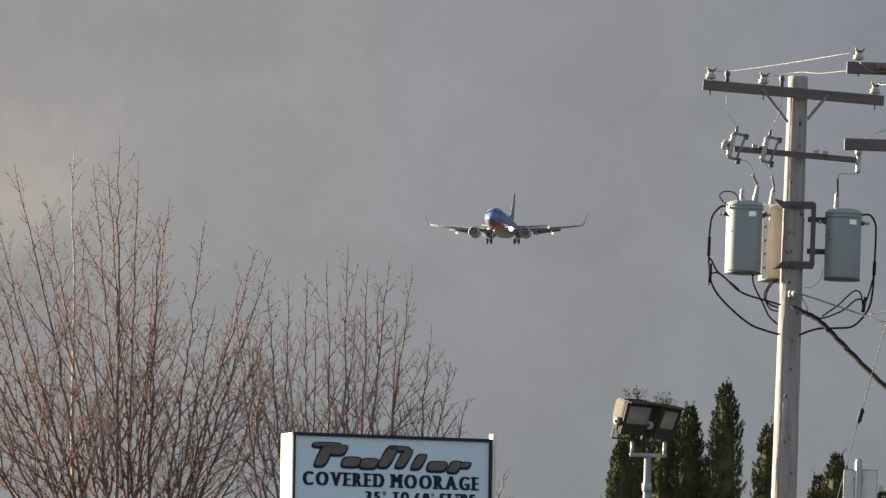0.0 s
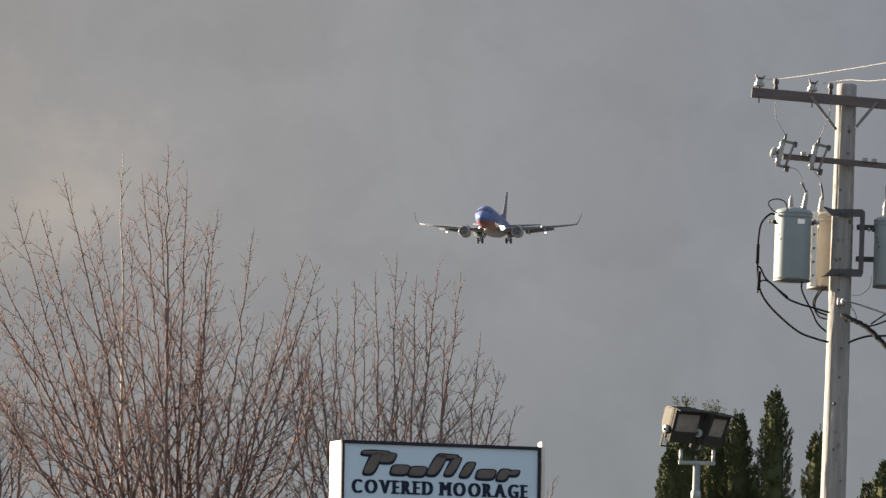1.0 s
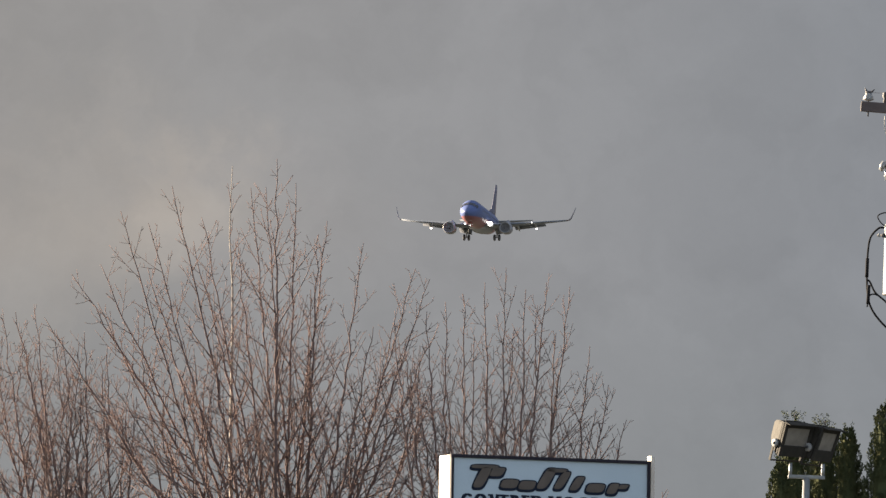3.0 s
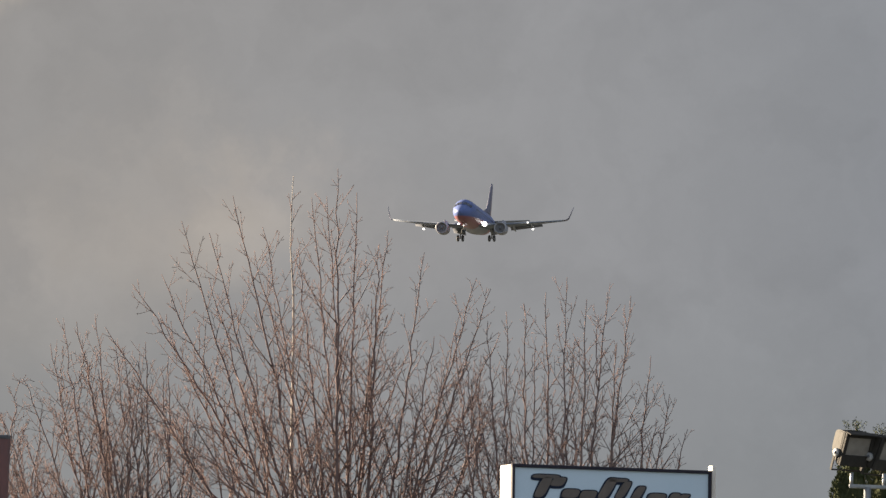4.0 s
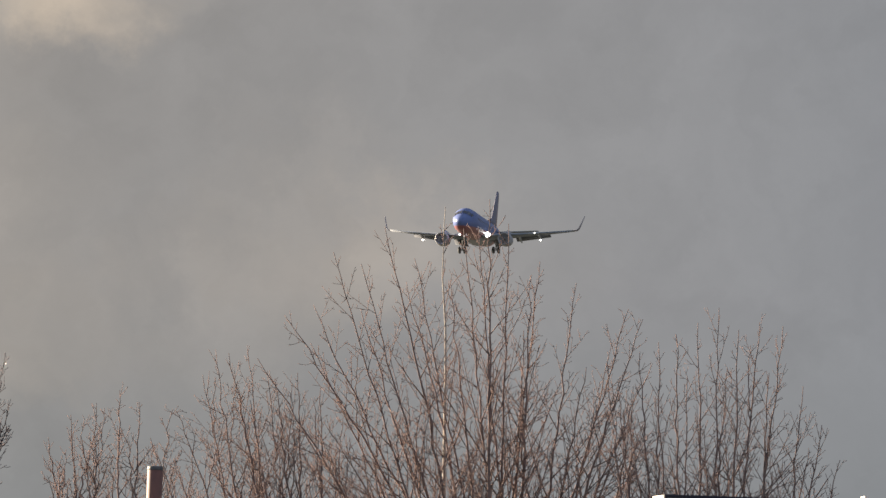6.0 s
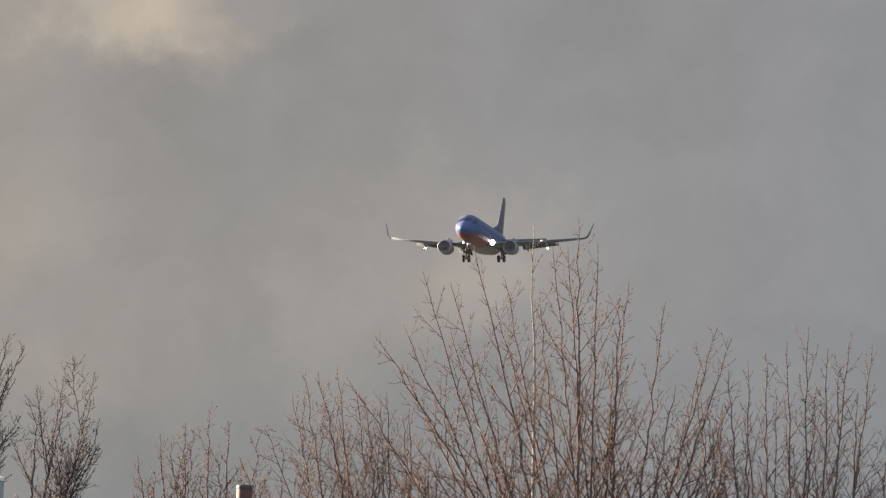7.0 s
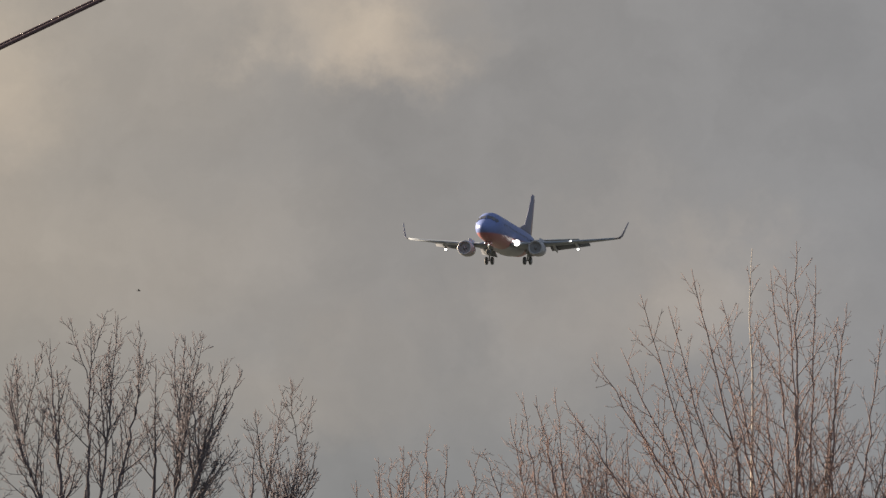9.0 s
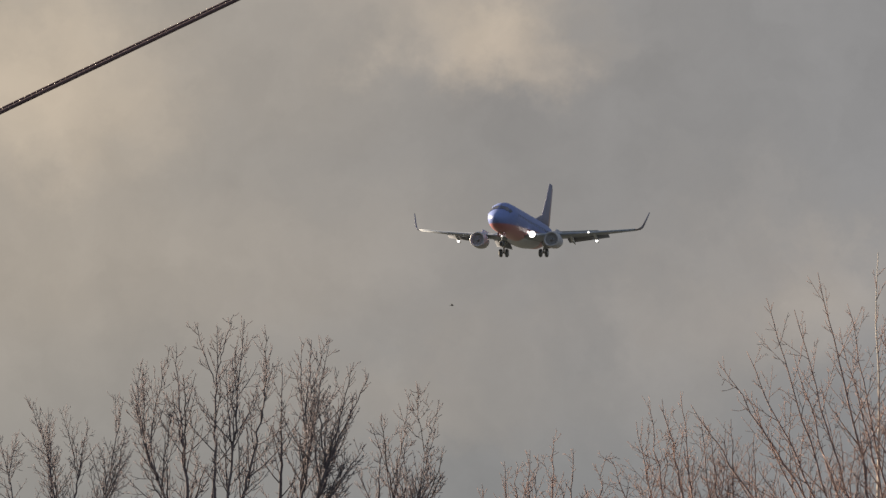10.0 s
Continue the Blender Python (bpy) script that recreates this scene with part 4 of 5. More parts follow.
# ---- flood lights on a mast ----
def flood_lights():
    f = empty("flood_light_mast", (2.425, 100.0, 0), "twin weathered flood lights on a slim steel mast", "flood light")
    part("mast", turned([(0.06, -0.05), (0.055, 3.0), (0.04, 6.66)], 16), M_STEEL, f, "", None, True)
    part("collar", turned([(0.05, 6.25), (0.055, 6.26), (0.055, 6.34), (0.05, 6.35)], 16), M_STEEL, f, "", None, True)
    part("tenon_bar", block(0.42, 0.06, 0.042, 0.008, (0, 0, 6.665)), M_STEEL, f)
    for sx in (-0.185, 0.185):
        part("bar_stud", turned([(0.02, 6.66), (0.02, 6.82)], 10), M_STEEL, f, "", pose(sx, 0, 0), True)

    def head(x, y, z, yaw, pitch):
        m = pose(x, y, z) @ Matrix.Rotation(radians(yaw), 4, "Z") @ Matrix.Rotation(radians(pitch), 4, "X")
        bm = bmesh.new()
        rings = []
        for d, w, hh, dz in ((0.0, 0.20, 0.19, 0.0), (0.04, 0.205, 0.195, 0.0), (0.16, 0.18, 0.17, 0.01), (0.30, 0.12, 0.11, 0.03), (0.34, 0.09, 0.08, 0.03)):
            rings.append([bm.verts.new((sx * w, d, dz + sz * hh)) for sx, sz in ((-1, -1), (1, -1), (1, 1), (-1, 1))])
        for a, b in zip(rings, rings[1:]):
            for i in range(4):
                bm.faces.new((a[i], a[(i + 1) % 4], b[(i + 1) % 4], b[i]))
        bm.faces.new(rings[-1])
        bm.faces.new(rings[0][::-1])
        bmesh.ops.recalc_face_normals(bm, faces=bm.faces)
        bmesh.ops.bevel(bm, geom=list(bm.edges), offset=0.012, segments=2, affect="EDGES")
        body = part("lamp_head", bm, M_LAMPBODY, f, "weathered bronze lamp housing", m)
        part("door_frame", block(0.41, 0.03, 0.05, 0.006, (0, -0.014, 0.172)), M_LAMPBODY, body)
        part("door_frame", block(0.41, 0.03, 0.13, 0.006, (0, -0.014, -0.13)), M_LAMPBODY, body)
        for sx in (-1, 1):
            part("door_frame", block(0.045, 0.03, 0.21, 0.006, (sx * 0.182, -0.014, 0.042)), M_LAMPBODY, body)
        part("lens", block(0.33, 0.012, 0.215, 0.003, (0, -0.008, 0.042)), M_LENS, body, "glass lens with grey reflection painted in")
        part("visor", block(0.42, 0.10, 0.012, 0.003, (0, -0.05, 0.205)), M_LAMPBODY, body)
        for sx in (-1, 1):
            part("pivot_knob", turned([(0.05, 0.0), (0.05, 0.022), (0.044, 0.03), (0.012, 0.031)], 20), M_PORCELAIN, body, "pale round pivot disc", pose(sx * 0.20, 0.08, -0.07, 0, sx * 90, 0), True)
            part("knob_bolt", turned([(0.018, 0.030), (0.018, 0.042), (0.008, 0.046)], 8), M_DARKSTEEL, body, "", pose(sx * 0.20, 0.08, -0.07, 0, sx * 90, 0), True)
            part("yoke_arm", block(0.012, 0.035, 0.20, 0.003, (sx * 0.215, 0.10, -0.18)), M_LAMPBODY, body)
        part("yoke_base", block(0.44, 0.035, 0.012, 0.003, (0, 0.10, -0.28)), M_LAMPBODY, body)
        for k in range(4):
            part("cooling_fin", block(0.22 - 0.03 * k, 0.012, 0.02, 0.002, (0, 0.12 + 0.05 * k, 0.185 - 0.03 * k)), M_LAMPBODY, body)

    head(2.285 - 2.425, -0.02, 7.08, 36, 20)
    head(2.63 - 2.425, 0.20, 7.05, 58, 20)


# mottled greys stand in for what the lens glass reflects
M_LENS = material("lens_reflection_greys", (0.24, 0.22, 0.205), (0.11, 0.105, 0.10), 0.18, scale=7, fine=30, coat=0.5)
flood_lights()


# ---- back of a small sign, and two bare posts ----
def back_of_sign():
    s = empty("small_sign", (5.105, 105, 0), "pale metal sign seen from behind on a steel post", "sign")
    part("panel", block(0.41, 0.012, 0.62, 0.025, (0, 0, 6.53)), M_ALU, s, "pale weathered aluminium panel")
    part("post", turned([(0.043, -0.05), (0.043, 6.92), (0.036, 6.95), (0.014, 6.965)], 14), M_STEEL, s, "", pose(-0.03, -0.045, 0), True)
    for z in (6.72, 6.4):
        part("bracket", block(0.12, 0.03, 0.035, 0.005, (-0.03, -0.02, z)), M_STEEL, s)


back_of_sign()
rust = empty("steel_post", (-8.225, 110, 0), "rusty red-painted round steel post", "post")
part("pipe", turned([(0.10, -0.05), (0.097, 7.40), (0.09, 7.41)], 24), M_RUST, rust, "", None, True)
part("rim", turned([(0.0975, 7.40), (0.0995, 7.405), (0.0995, 7.44), (0.088, 7.45), (0.08, 7.43)], 24), M_DARKSTEEL, rust, "dark worn rim", None, True)
slim = empty("steel_post", (-11.305, 110, 0), "slim pale galvanised steel post", "post")
part("pipe", turned([(0.04, -0.05), (0.036, 7.43), (0.02, 7.45)], 14), M_STEEL, slim, "", None, True)
part("cap", turned([(0.042, 7.40), (0.042, 7.44), (0.02, 7.46)], 14), M_PLATE, slim, "", None, True)


# ---- lashed overhead cable, between two poles ----
def lashed_cable():
    one, two = Vector((-9.405, 65.018, 7.949)), Vector((-7.54, 64.166, 8.756))
    run = two - one
    far, near = one - run * 1.6, one + run * 7.4
    for i, e in enumerate((far, near)):
        p = empty("utility_pole", (e.x, e.y + 0.22, 0), "plain wooden utility pole carrying a lashed cable", "utility pole", "utility poles")
        pole_body(p, e.z + 0.5, 0.12, 0.18)
        part("cable_clamp", block(0.08, 0.14, 0.10, 0.01), M_STEEL, p, "", pose(0, -0.17, e.z))
    c = empty("overhead_cable", far, "black telephone cable lashed to a steel strand", "cable")
    way = near - far
    span = [way * (i / 60) for i in range(61)]
    put("sheath", tubes("sheath", [[(p - Vector((0, 0, 0.014)), 0.0165) for p in span]], M_SHEATH, 12), c, "dark weathered plastic sheath")
    put("strand", tubes("strand", [[(p + Vector((0, 0, 0.012)), 0.0085) for p in span]], M_SHEATH, 8), c, "dark steel strand")
    wrap, n = [], 2600
    for i in range(n):
        p = way * (0.12 + 0.3 * i / n) - Vector((0, 0, 0.004))
        a = i / 10 * 2 * math.pi * 0.42
        wrap.append((p + Vector((0, 0.019 * math.cos(a), 0.027 * math.sin(a))), 0.0009))
    put("lashing_wire", tubes("lashing_wire", [wrap], M_STRUTWIRE, 4), c, "dull spiral lashing wire")


M_STRUTWIRE = material("lashing_steel", (0.10, 0.095, 0.10), (0.07, 0.066, 0.07), 0.35, 0.8, scale=20)
M_SHEATH = material("weathered_sheath", (0.06, 0.043, 0.05), (0.08, 0.058, 0.066), 0.9, scale=5, stretch=(1, 0.3, 1), spec=0.03)
lashed_cable()


# ---- airliner ----
def livery():
    """Blue over red paint, parted by a line that climbs towards the tail; grey belly fairing."""
    m = bpy.data.materials.new("hazed_blue_and_red_livery")
    m.use_nodes = True
    n = Nodes(m.node_tree)
    obj = n.add("ShaderNodeTexCoord").outputs["Object"]
    s = n.add("ShaderNodeSeparateXYZ", {0: obj})
    line = n.math("ADD", s.outputs[2], n.math("MULTIPLY", s.outputs[1], 0.055))
    k = n.add("ShaderNodeMapRange", {"Value": line, "From Min": 2.58, "From Max": 2.76}).outputs[0]
    tone = n.noise(obj, 0.9, 4.0, 0.6)
    # both tones are paled and greyed, with distance haze put into the paint
    blue = n.mix(tone, (0.094, 0.126, 0.27), (0.104, 0.138, 0.295))
    red = n.mix(tone, (0.235, 0.105, 0.118), (0.26, 0.115, 0.122))
    col = n.mix(k, red, blue)
    grime = n.add("ShaderNodeMapRange", {"Value": n.noise(obj, 3.0, 6.0, 0.7), "From Min": 0.35, "From Max": 0.75, "To Min": 1.05, "To Max": 0.8}).outputs[0]
    col = n.add("ShaderNodeVectorMath", {0: col, 3: grime}, operation="SCALE").outputs[0]
    b = n.add("ShaderNodeBsdfPrincipled", {"Base Color": col, "Roughness": 0.35, "Specular IOR Level": 0.06})
    n.add("ShaderNodeOutputMaterial", {0: b.outputs[0]})
    return m


M_LIVERY = livery()
M_FIN = material("blue_fin_paint", (0.13, 0.13, 0.175), (0.15, 0.145, 0.19), 0.5, scale=0.5, spec=0.06)
M_FINBAND = material("red_fin_paint", (0.16, 0.11, 0.13), (0.14, 0.10, 0.12), 0.35, scale=0.5)
M_WING = material("grey_wing_paint", (0.22, 0.242, 0.285), (0.19, 0.21, 0.245), 0.6, scale=0.7, fine=6, spec=0.06)
M_BELLY = material("grey_belly_paint", (0.37, 0.38, 0.42), (0.31, 0.32, 0.355), 0.6, scale=0.8, fine=6, spec=0.06)
# darker than the belly grey: shade put into the flap and gear door colour
M_FLAP = material("shade_darkened_flap_grey", (0.15, 0.16, 0.19), (0.12, 0.13, 0.155), 0.6, scale=0.8, fine=6, spec=0.06)
M_NACELLE = material("blue_grey_nacelle_paint", (0.27, 0.27, 0.30), (0.23, 0.23, 0.255), 0.4, scale=0.8, fine=6, spec=0.08)
M_LIP = material("polished_lip", (0.26, 0.265, 0.285), (0.22, 0.225, 0.24), 0.5, 0.3, scale=2)
# fan and tyre greys are raised too, haze mixed into their colour
M_FAN = material("dark_fan", (0.16, 0.16, 0.17), (0.13, 0.13, 0.14), 0.7, 0.0, scale=4)
M_TYRE = material("black_tyre", (0.06, 0.06, 0.063), (0.07, 0.07, 0.073), 0.8, scale=4)
M_STRUT = material("pale_gear_leg", (0.35, 0.35, 0.36), (0.25, 0.25, 0.26), 0.4, 0.5, scale=4)
M_COCKPIT = material("cockpit_glass", (0.03, 0.036, 0.06), (0.04, 0.045, 0.07), 0.15, scale=2)
M_BEAM = material("lit_landing_lamp", (1.0, 0.97, 0.92), (1.0, 0.97, 0.92), 0.3, emit=0.5)
M_BEAM2 = material("lit_small_lamp", (1.0, 0.97, 0.92), (1.0, 0.97, 0.92), 0.3, emit=0.35)

AXIS = 3.0  # the cabin's centre line above the wheel axles
NOSE = 16.4  # the nose ahead of the wheel axles


def airfoil(chord, thick):
    """A closed wing section: (back from the leading edge, up)."""
    xs = [1.0, 0.75, 0.5, 0.3, 0.15, 0.06, 0.015, 0.0]
    t = lambda q: 5 * thick * (0.2969 * math.sqrt(q) - 0.126 * q - 0.3516 * q * q + 0.2843 * q ** 3 - 0.1036 * q ** 4)
    up = [(q * chord, t(q) * chord) for q in xs]
    return up + [(q * chord, -t(q) * 0.8 * chord) for q in xs[-2:0:-1]] + [(chord, -0.004 * chord)]


def wing_like(sections):
    """Lofts sections (tip-wards): x, lead (forward), height, chord, thickness, lean (0 flat, 1 upright)."""
    bm = bmesh.new()
    rings = []
    for x, lead, z, chord, thick, lean in sections:
        c, s = math.cos(lean), math.sin(lean)
        side = 1 if x >= 0 else -1
        rings.append([bm.verts.new((x - side * h * s, lead - b, z + h * c)) for b, h in airfoil(chord, thick)])
    for a, b in zip(rings, rings[1:]):
        for i in range(len(a)):
            j = (i + 1) % len(a)
            bm.faces.new((a[i], a[j], b[j], b[i]))
    bm.faces.new(rings[0][::-1])
    bm.faces.new(rings[-1])
    bmesh.ops.recalc_face_normals(bm, faces=bm.faces)
    return bm


def airliner():
    a = empty("airliner", (0, 1500, 120), "blue and red twin-engine airliner with winglets, gear down, landing lights on", "airplane")
    # fuselage: distance from the nose, half width, top, bottom
    rows = [(0.0, 0.03, -0.52, -0.60), (0.12, 0.32, -0.22, -0.90), (0.4, 0.66, 0.05, -1.17), (0.9, 1.0, 0.36, -1.46), (1.5, 1.27, 0.66, -1.67), (2.1, 1.46, 1.05, -1.80), (2.8, 1.62, 1.52, -1.90),
            (3.6, 1.76, 1.82, -1.97), (4.6, 1.85, 1.97, -2.0), (6.0, 1.88, 2.0, -2.0), (12.0, 1.88, 2.0, -2.0), (20.0, 1.88, 2.0, -2.0), (22.5, 1.80, 2.0, -1.72), (25.0, 1.55, 1.99, -1.05),
            (27.5, 1.18, 1.93, -0.25), (29.5, 0.80, 1.80, 0.36), (31.2, 0.42, 1.55, 0.82), (32.2, 0.14, 1.28, 1.05)]
    bm = bmesh.new()
    rings, sides = [], 36
    for s, hw, top, low in rows:
        ring = []
        for i in range(sides):
            w = 2 * math.pi * i / sides
            cz, hh = (top + low) / 2, (top - low) / 2
            ring.append(bm.verts.new((hw * math.cos(w), NOSE - s, AXIS + cz + hh * math.sin(w))))
        rings.append(ring)
    for p, q in zip(rings, rings[1:]):
        for i in range(sides):
            bm.faces.new((p[i], p[(i + 1) % sides], q[(i + 1) % sides], q[i]))
    bm.faces.new(rings[0])
    bm.faces.new(rings[-1][::-1])
    bmesh.ops.recalc_face_normals(bm, faces=bm.faces)
    body = part("fuselage", bm, M_LIVERY, a, "blue cabin with red lower sides", None, True)
    # cockpit panes: three a side, on the slope above the nose
    for sx in (-1, 1):
        for w0, w1, s0, s1 in ((0.06, 0.50, 1.72, 2.45), (0.54, 0.86, 1.85, 2.6), (0.9, 1.14, 2.1, 2.95)):
            vs = []
            for wv, sv in ((w0, s1), (w1, s1 + 0.05), (w1, s0 + 0.12), (w0, s0)):
                for (p, q) in zip(rows, rows[1:]):
                    if p[0] <= sv <= q[0]:
                        f = (sv - p[0]) / (q[0] - p[0])
                        hw, top, low = (p[k] + (q[k] - p[k]) * f for k in (1, 2, 3))
                        break
                ang = math.pi / 2 - wv
                vs.append(Vector((sx * (hw + 0.02) * math.cos(ang), NOSE - sv, AXIS + (top + low) / 2 + ((top - low) / 2 + 0.02) * math.sin(ang))))
            bm2 = bmesh.new()
            f = bm2.faces.new([bm2.verts.new(v) for v in vs])
            r = bmesh.ops.extrude_face_region(bm2, geom=[f])
            bmesh.ops.translate(bm2, verts=[v for v in r["geom"] if isinstance(v, bmesh.types.BMVert)], vec=(0, 0.03, 0.03))
            bmesh.ops.recalc_face_normals(bm2, faces=bm2.faces)
            part("cockpit_window", bm2, M_COCKPIT, body, "dark cockpit pane")
    for sx in (-1, 1):
        for k in range(22):
            part("cabin_window", block(0.03, 0.24, 0.34, 0.0), M_COCKPIT, body, "", pose(sx * 1.852, NOSE - 5.2 - 0.9 * k, AXIS + 0.36))
    belly = bmesh.new()
    bmesh.ops.create_uvsphere(belly, u_segments=24, v_segments=14, radius=1.0, matrix=Matrix.Translation((0, NOSE - 15.8, AXIS - 1.25)) @ Matrix.Diagonal((1.98, 5.2, 1.08, 1)))
    part("belly_fairing", belly, M_BELLY, a, "grey belly fairing", None, True)

    ROOT = NOSE - 11.3
    lead = lambda x: ROOT - (x - 1.6) * 0.515
    chord = lambda x: 6.9 + (x - 1.6) / 3.4 * (4.75 - 6.9) if x < 5.0 else 4.75 + (x - 5.0) / 9.4 * (1.55 - 4.75)
    rise = lambda x: AXIS - 1.35 + (x - 1.6) * 0.100 + 0.35 * (x / 14.4) ** 2
    for sx in (-1, 1):
        secs = [(sx * x, lead(x), rise(x), chord(x), 0.13 if x < 3 else 0.105, 0.0) for x in (1.2, 3.2, 5.0, 7.5, 10.0, 12.4, 14.2)]
        w = part("wing", wing_like(secs), M_WING, a, "grey swept wing", None, True)
        z0 = rise(14.2)
        tip = [(sx * 14.2, lead(14.2), z0, 1.56, 0.09, 0.0), (sx * 14.6, lead(14.6) - 0.1, z0 + 0.10, 1.4, 0.08, 0.5), (sx * 14.9, lead(14.9) - 0.35, z0 + 0.42, 1.15, 0.07, 1.1),
               (sx * 15.15, lead(15.1) - 0.9, z0 + 1.2, 0.85, 0.07, 1.3), (sx * 15.5, lead(15.3) - 1.75, z0 + 2.45, 0.48, 0.07, 1.32)]
        part("winglet", wing_like(tip), M_FIN, w, "dark upswept winglet", None, True)
        # flaps run out and down, in two stretches, with the track fairings under them
        for x0, x1, drop in ((2.1, 4.1, 0.42), (5.5, 10.6, 0.30)):
            bmf = wing_like([(sx * x, lead(x) - chord(x) * 0.86, rise(x) - 0.10, chord(x) * 0.26 + 0.2, 0.10, 0.0) for x in (x0, x1)])
            for v in bmf.verts:
                xx = abs(v.co.x)
                back = lead(xx) - chord(xx) * 0.86 - v.co.y
                v.co.z -= back * drop
            part("flap", bmf, M_FLAP, w, "lowered grey flap with shade painted in", None, True)
        slat = wing_like([(sx * x, lead(x) + 0.25, rise(x) - 0.16, 0.55 + 0.02 * (14 - x), 0.14, 0.0) for x in (5.9, 13.8)])
        part("slat", slat, M_WING, w, "", None, True)
        for fx in (3.3, 6.2, 9.1):
            fa = turned([(0.02, -1.9), (0.14, -1.5), (0.2, -0.4), (0.17, 0.7), (0.02, 1.6)], 10)
            part("flap_fairing", fa, M_BELLY, w, "", pose(sx * fx, lead(fx) - chord(fx) * 0.85, rise(fx) - 0.42, 90 + 14, 0, 0), True)
        # engine
        ex, ey, ez = sx * 4.83, NOSE - 10.7, AXIS - 1.95
        outer = turned([(0.78, 0.50), (0.79, 0.16), (0.98, 0.12), (1.05, 0.35), (1.10, 1.0), (1.08, 1.9), (0.95, 2.8), (0.80, 3.3), (0.62, 3.35)], 36)
        for v in outer.verts:
            if v.co.y < 0:
                v.co.y *= 0.90
        m = Matrix.Translation((ex, ey, ez)) @ Matrix.Rotation(radians(90), 4, "X")
        nac = part("engine", outer, M_NACELLE, a, "blue-grey engine nacelle", m, True)
        lip = bmesh.new()
        loops = []
        for r, h in ((0.80, 0.45), (0.82, 0.15), (0.86, 0.03), (0.92, 0.0), (0.97, 0.04), (0.985, 0.13)):
            loops.append([lip.verts.new((r * math.cos(2 * math.pi * i / 36), r * math.sin(2 * math.pi * i / 36) * (0.90 if math.sin(2 * math.pi * i / 36) < 0 else 1), h)) for i in range(36)])
        for p, q in zip(loops, loops[1:]):
            for i in range(36):
                lip.faces.new((p[i], p[(i + 1) % 36], q[(i + 1) % 36], q[i]))
        part("intake_lip", lip, M_LIP, nac, "bright metal intake lip", None, True)
        part("fan", turned([(0.80, 0.42), (0.80, 0.46)], 36), M_FAN, nac, "dark fan disc")
        part("spinner", turned([(0.02, 0.12), (0.14, 0.24), (0.24, 0.43)], 16), M_FAN, nac, "", None, True)
        for k in range(12):
            part("fan_blade", block(0.05, 0.62, 0.02, 0.0, (0, 0.5, 0)), M_FAN, nac, "", Matrix.Translation((0, 0, 0.40)) @ Matrix.Rotation(k * math.pi / 6, 4, "Z") @ Matrix.Rotation(0.5, 4, "Y"))
        part("core_nozzle", turned([(0.55, 3.2), (0.45, 3.9), (0.32, 4.2)], 24), M_STRUT, nac, "", None, True)
        py = wing_like([(0.001 + sx * 0.0, 0, 0, 4.4, 0.07, 1.5708), (0.001, -1.2, 1.05, 4.0, 0.07, 1.5708)])
        part("pylon", py, M_NACELLE, a, "", pose(ex, ey - 1.6, ez + 0.6), True)
        # main gear
        gx = sx * 2.615
        leg = part("main_gear", turned([(0.10, 0.0), (0.10, 0.9), (0.15, 0.95), (0.16, 2.1)], 14), M_STRUT, a, "pale main gear leg", pose(gx, 0, 0), True)
        part("axle", turned([(0.07, -0.5), (0.07, 0.5)], 12), M_STRUT, leg, "", pose(0, 0, 0, 0, 90, 0), True)
        part("drag_brace", tubes_bm([[(Vector((0, 0, 0.8)), 0.05), (Vector((-sx * 0.9, 0.1, 1.9)), 0.05)]]), M_STRUT, leg)
        part("gear_door", block(0.05, 1.0, 1.1, 0.02, (sx * 0.32, 0, 1.45)), M_FLAP, leg)
        for dx in (-0.40, 0.40):
            part("wheel", turned([(0.30, -0.17), (0.44, -0.18), (0.52, -0.13), (0.545, 0.0), (0.52, 0.13), (0.44, 0.18), (0.30, 0.17)], 24), M_TYRE, leg, "black tyre", pose(dx, 0, 0, 0, 90, 0), True)
            part("hub", turned([(0.28, -0.175), (0.28, 0.175)], 16), M_STRUT, leg, "", pose(dx, 0, 0, 0, 90, 0))
        # tail planes
        st = [(sx * x, NOSE - 27.6 - (x - 0.3) * 0.62, AXIS + 1.15 + (x - 0.3) * 0.12, 3.7 - (x - 0.3) * 0.42, 0.09, 0.0) for x in (0.3, 3.0, 6.3)]
        part("tailplane", wing_like(st), M_WING, a, "grey tailplane", None, True)
        # lamps
        for name, lx, ly, lz, r, mat, lab in (("landing_light", 2.15, lead(2.15) + 0.06, rise(2.15) + 0.08, 0.42, M_BEAM, "bright lit landing lamp"),
                                              ("turnoff_light", 1.75, lead(1.6) + 0.3, rise(1.6) + 0.35, 0.13, M_BEAM2, "small lit lamp"),
                                              ("flap_light", 9.1, lead(9.1) - 3.2, rise(9.1) - 0.72, 0.17, M_BEAM, "lit lamp under the wing"),
                                              ("wing_light", 8.8, lead(8.8) + 0.30, rise(8.8) - 0.06, 0.12, M_BEAM2, "small lit lamp")):
            bml = bmesh.new()
            bmesh.ops.create_uvsphere(bml, u_segments=12, v_segments=8, radius=1.0, matrix=Matrix.Diagonal((r, 0.12, r, 1)) @ Matrix.Scale(0.36 if sx > 0 and name == "landing_light" else 1.0, 4))
            part(name, bml, mat, w, lab, pose(sx * lx, ly, lz), True) if sx < 0 or name not in ("turnoff_light", "wing_light") else bml.free()
    # fin with its dorsal fillet, standing upright
    def upright(secs):
        bmf = wing_like([(0.0001, l, 0, c, t, 1.5708) for z, l, c, t in secs])
        n = len(bmf.verts) // len(secs)
        bmf.verts.ensure_lookup_table()
        for i, (z, l, c, t) in enumerate(secs):
            for v in bmf.verts[i * n:(i + 1) * n]:
                v.co.z = z
        bmesh.ops.recalc_face_normals(bmf, faces=bmf.faces)
        return bmf
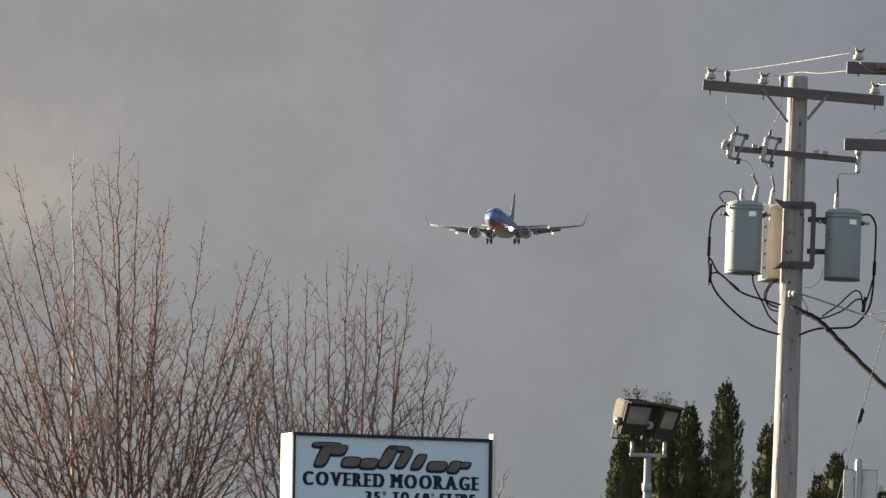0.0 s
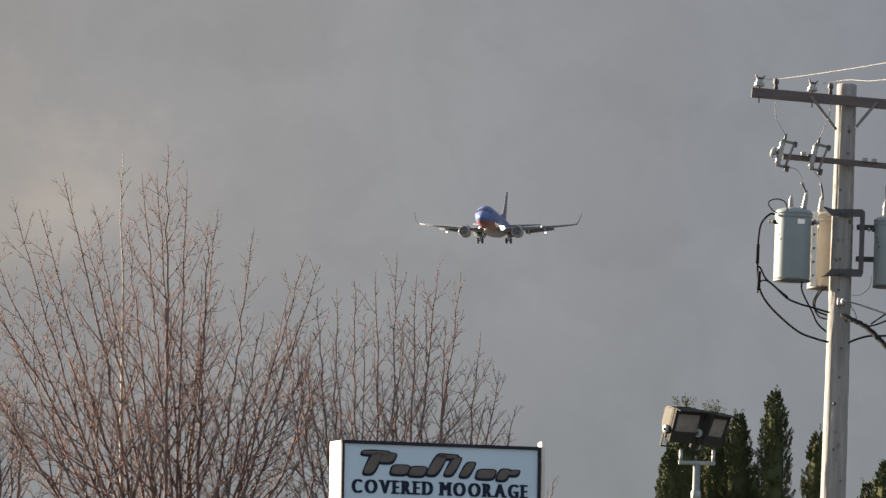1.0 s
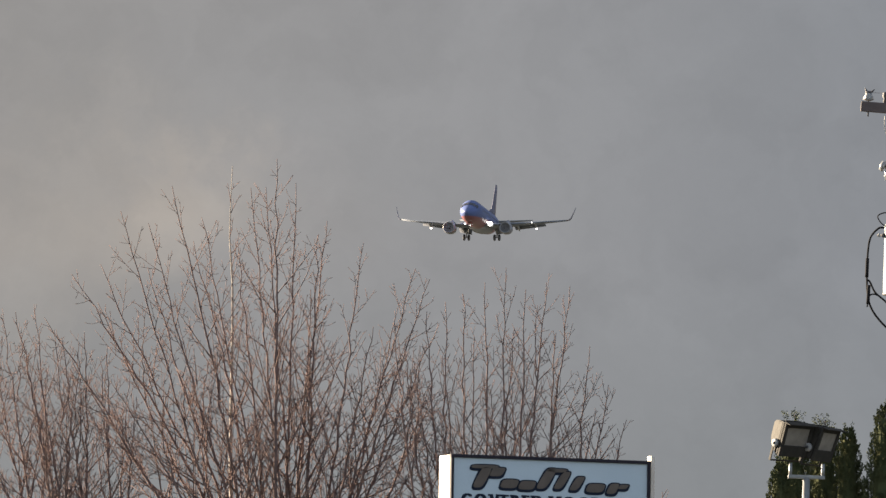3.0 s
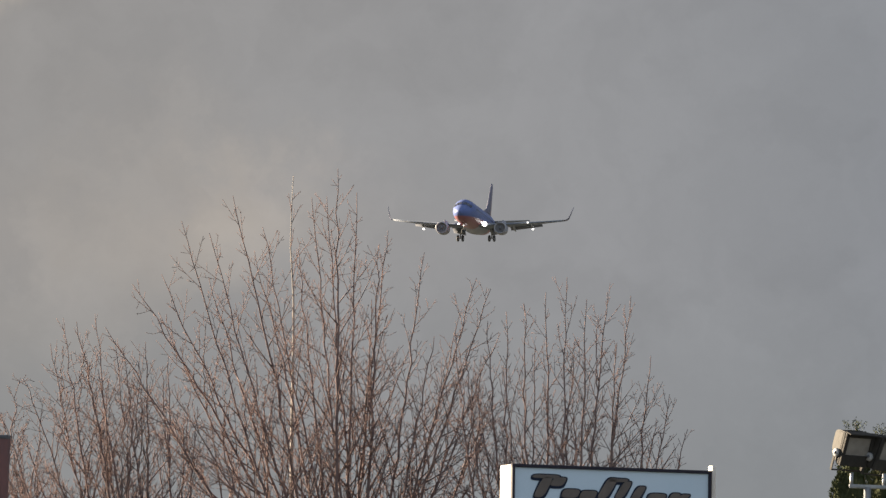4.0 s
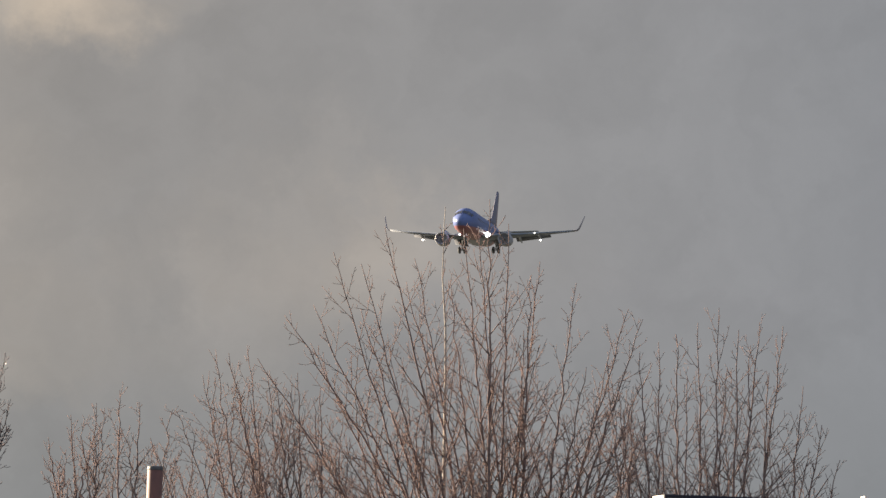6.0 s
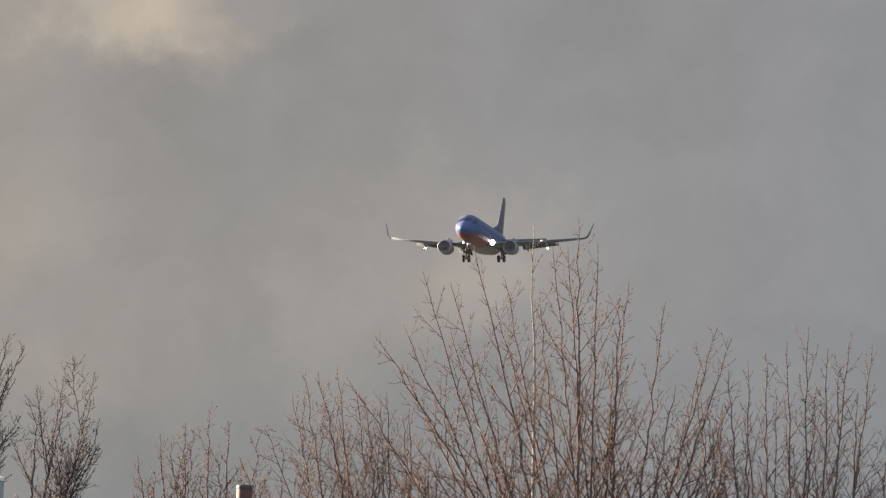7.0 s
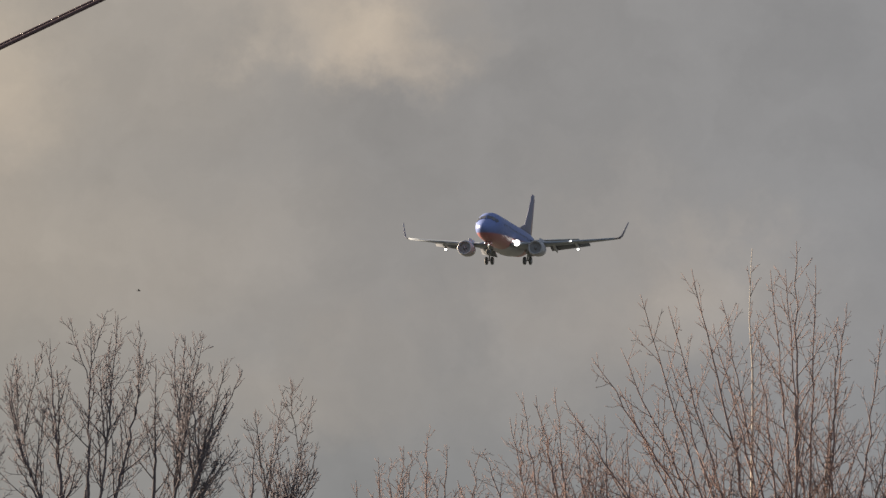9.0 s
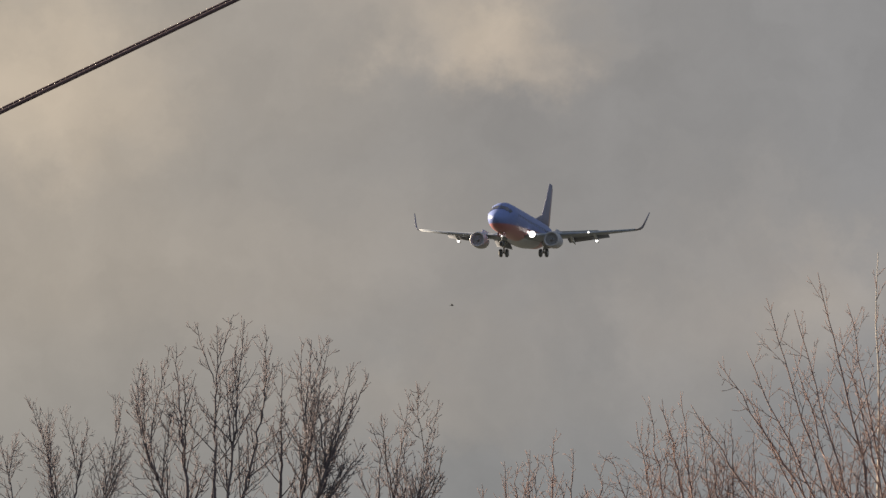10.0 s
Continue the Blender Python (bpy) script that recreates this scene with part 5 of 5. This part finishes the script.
    fin = part("fin", upright([(AXIS + 1.6, NOSE - 24.6, 5.8, 0.09), (AXIS + 3.0, NOSE - 26.0, 4.5, 0.09), (AXIS + 5.2, NOSE - 28.0, 3.2, 0.09), (AXIS + 7.8, NOSE - 30.0, 1.9, 0.09)]), M_FIN, a, "blue tail fin", None, True)
    part("fin_fillet", upright([(AXIS + 1.7, NOSE - 20.2, 6.0, 0.045), (AXIS + 2.6, NOSE - 23.8, 3.4, 0.06), (AXIS + 3.1, NOSE - 25.6, 2.4, 0.07)]), M_FIN, fin, "", None, True)
    part("rudder", upright([(AXIS + 2.3, NOSE - 29.2, 1.5, 0.08), (AXIS + 7.35, NOSE - 31.2, 0.9, 0.10)]), M_FINBAND, fin, "red rudder", None, True)
    # nose gear
    ng = part("nose_gear", turned([(0.06, 0.0), (0.06, 0.6), (0.09, 0.65), (0.09, 1.6)], 12), M_STRUT, a, "pale nose gear leg", pose(0, NOSE - 4.0, -0.35), True)
    for dx in (-0.19, 0.19):
        part("wheel", turned([(0.18, -0.10), (0.30, -0.10), (0.34, 0.0), (0.30, 0.10), (0.18, 0.10)], 18), M_TYRE, ng, "black tyre", pose(dx, 0, 0, 0, 90, 0), True)
    bml = bmesh.new()
    bmesh.ops.create_uvsphere(bml, u_segments=12, v_segments=8, radius=1.0, matrix=Matrix.Diagonal((0.09, 0.06, 0.09, 1)))
    part("taxi_light", bml, M_BEAM2, ng, "small lit lamp", pose(0, 0.16, 0.95), True)
    for sx in (-1, 1):
        part("nose_gear_door", block(0.03, 1.3, 0.5, 0.01, (sx * 0.36, 0.2, 1.15)), M_LIVERY, ng)
    return a


def tubes_bm(lines, sides=8):
    verts, faces = [], []
    tube_data(lines, sides, verts, faces)
    bm = bmesh.new()
    vs = [bm.verts.new(v) for v in verts]
    for f in faces:
        bm.faces.new([vs[i] for i in f])
    return bm


plane = airliner()


# ---- a bird crossing the sky ----
def small_bird():
    b = empty("bird", (0, 300, 20), "small dark bird in flight", "bird")
    part("body", turned([(0.003, -0.07), (0.012, -0.035), (0.017, 0.0), (0.014, 0.035), (0.011, 0.05), (0.003, 0.065)], 10), M_BIRD, b, "", pose(0, 0, 0, 0, 90, 0), True)
    for sy in (-1, 1):
        part("wing", block(0.045, 0.12, 0.006, 0.002, (0, sy * 0.065, 0)), M_BIRD, b, "", pose(0.0, 0, 0.015, sy * 14, 0, 0))
    part("tail", block(0.05, 0.03, 0.005, 0.0015, (-0.08, 0, 0)), M_BIRD, b)
    return b


M_BIRD = material("dark_feathers", (0.035, 0.033, 0.03), (0.05, 0.045, 0.04), 0.8, scale=20)
bird = small_bird()


# ---- what moves ----
def motions():
    # the airliner comes down its glide path; bearing and height angle seen from the eye, and the distance left
    rows = []
    for i in range(21):
        t = i * 0.5
        az = ((-1.8216e-05 * t - 6.7463e-05) * t - 6.50808e-03) * t + 6.61868e-03
        el = ((3.62782e-07 * t + 3.32963e-06) * t + 7.26903e-04) * t + 7.45456e-02
        d = RANGE * (31.28 - t) / 21.28
        rows.append((t, pose(d * math.cos(el) * math.sin(az) + 0.35, d * math.cos(el) * math.cos(az), EYE - 0.2 + d * math.sin(el)) @ ATTITUDE))
    walk(plane, rows)
    # the bird flies to the right with shallow dips
    flight = [(0.0, -90.49, 24.87), (4.4, -62.74, 24.37), (8.8, -34.98, 24.57), (9.0, -33.91, 24.74), (9.2, -32.79, 24.96), (9.5, -30.77, 25.08), (9.6, -30.09, 24.97), (9.8, -28.68, 24.7), (10.0, -27.41, 24.56)]
    walk(bird, [(t, pose(x, 300.0, z)) for t, x, z in flight])


RANGE = 1122.0
HEADING, NOSE_UP, BANK = 188.4, 2.2, 1.0
ATTITUDE = Matrix.Rotation(radians(-HEADING), 4, "Z") @ Matrix.Rotation(radians(NOSE_UP), 4, "X") @ Matrix.Rotation(radians(BANK), 4, "Y")
motions()
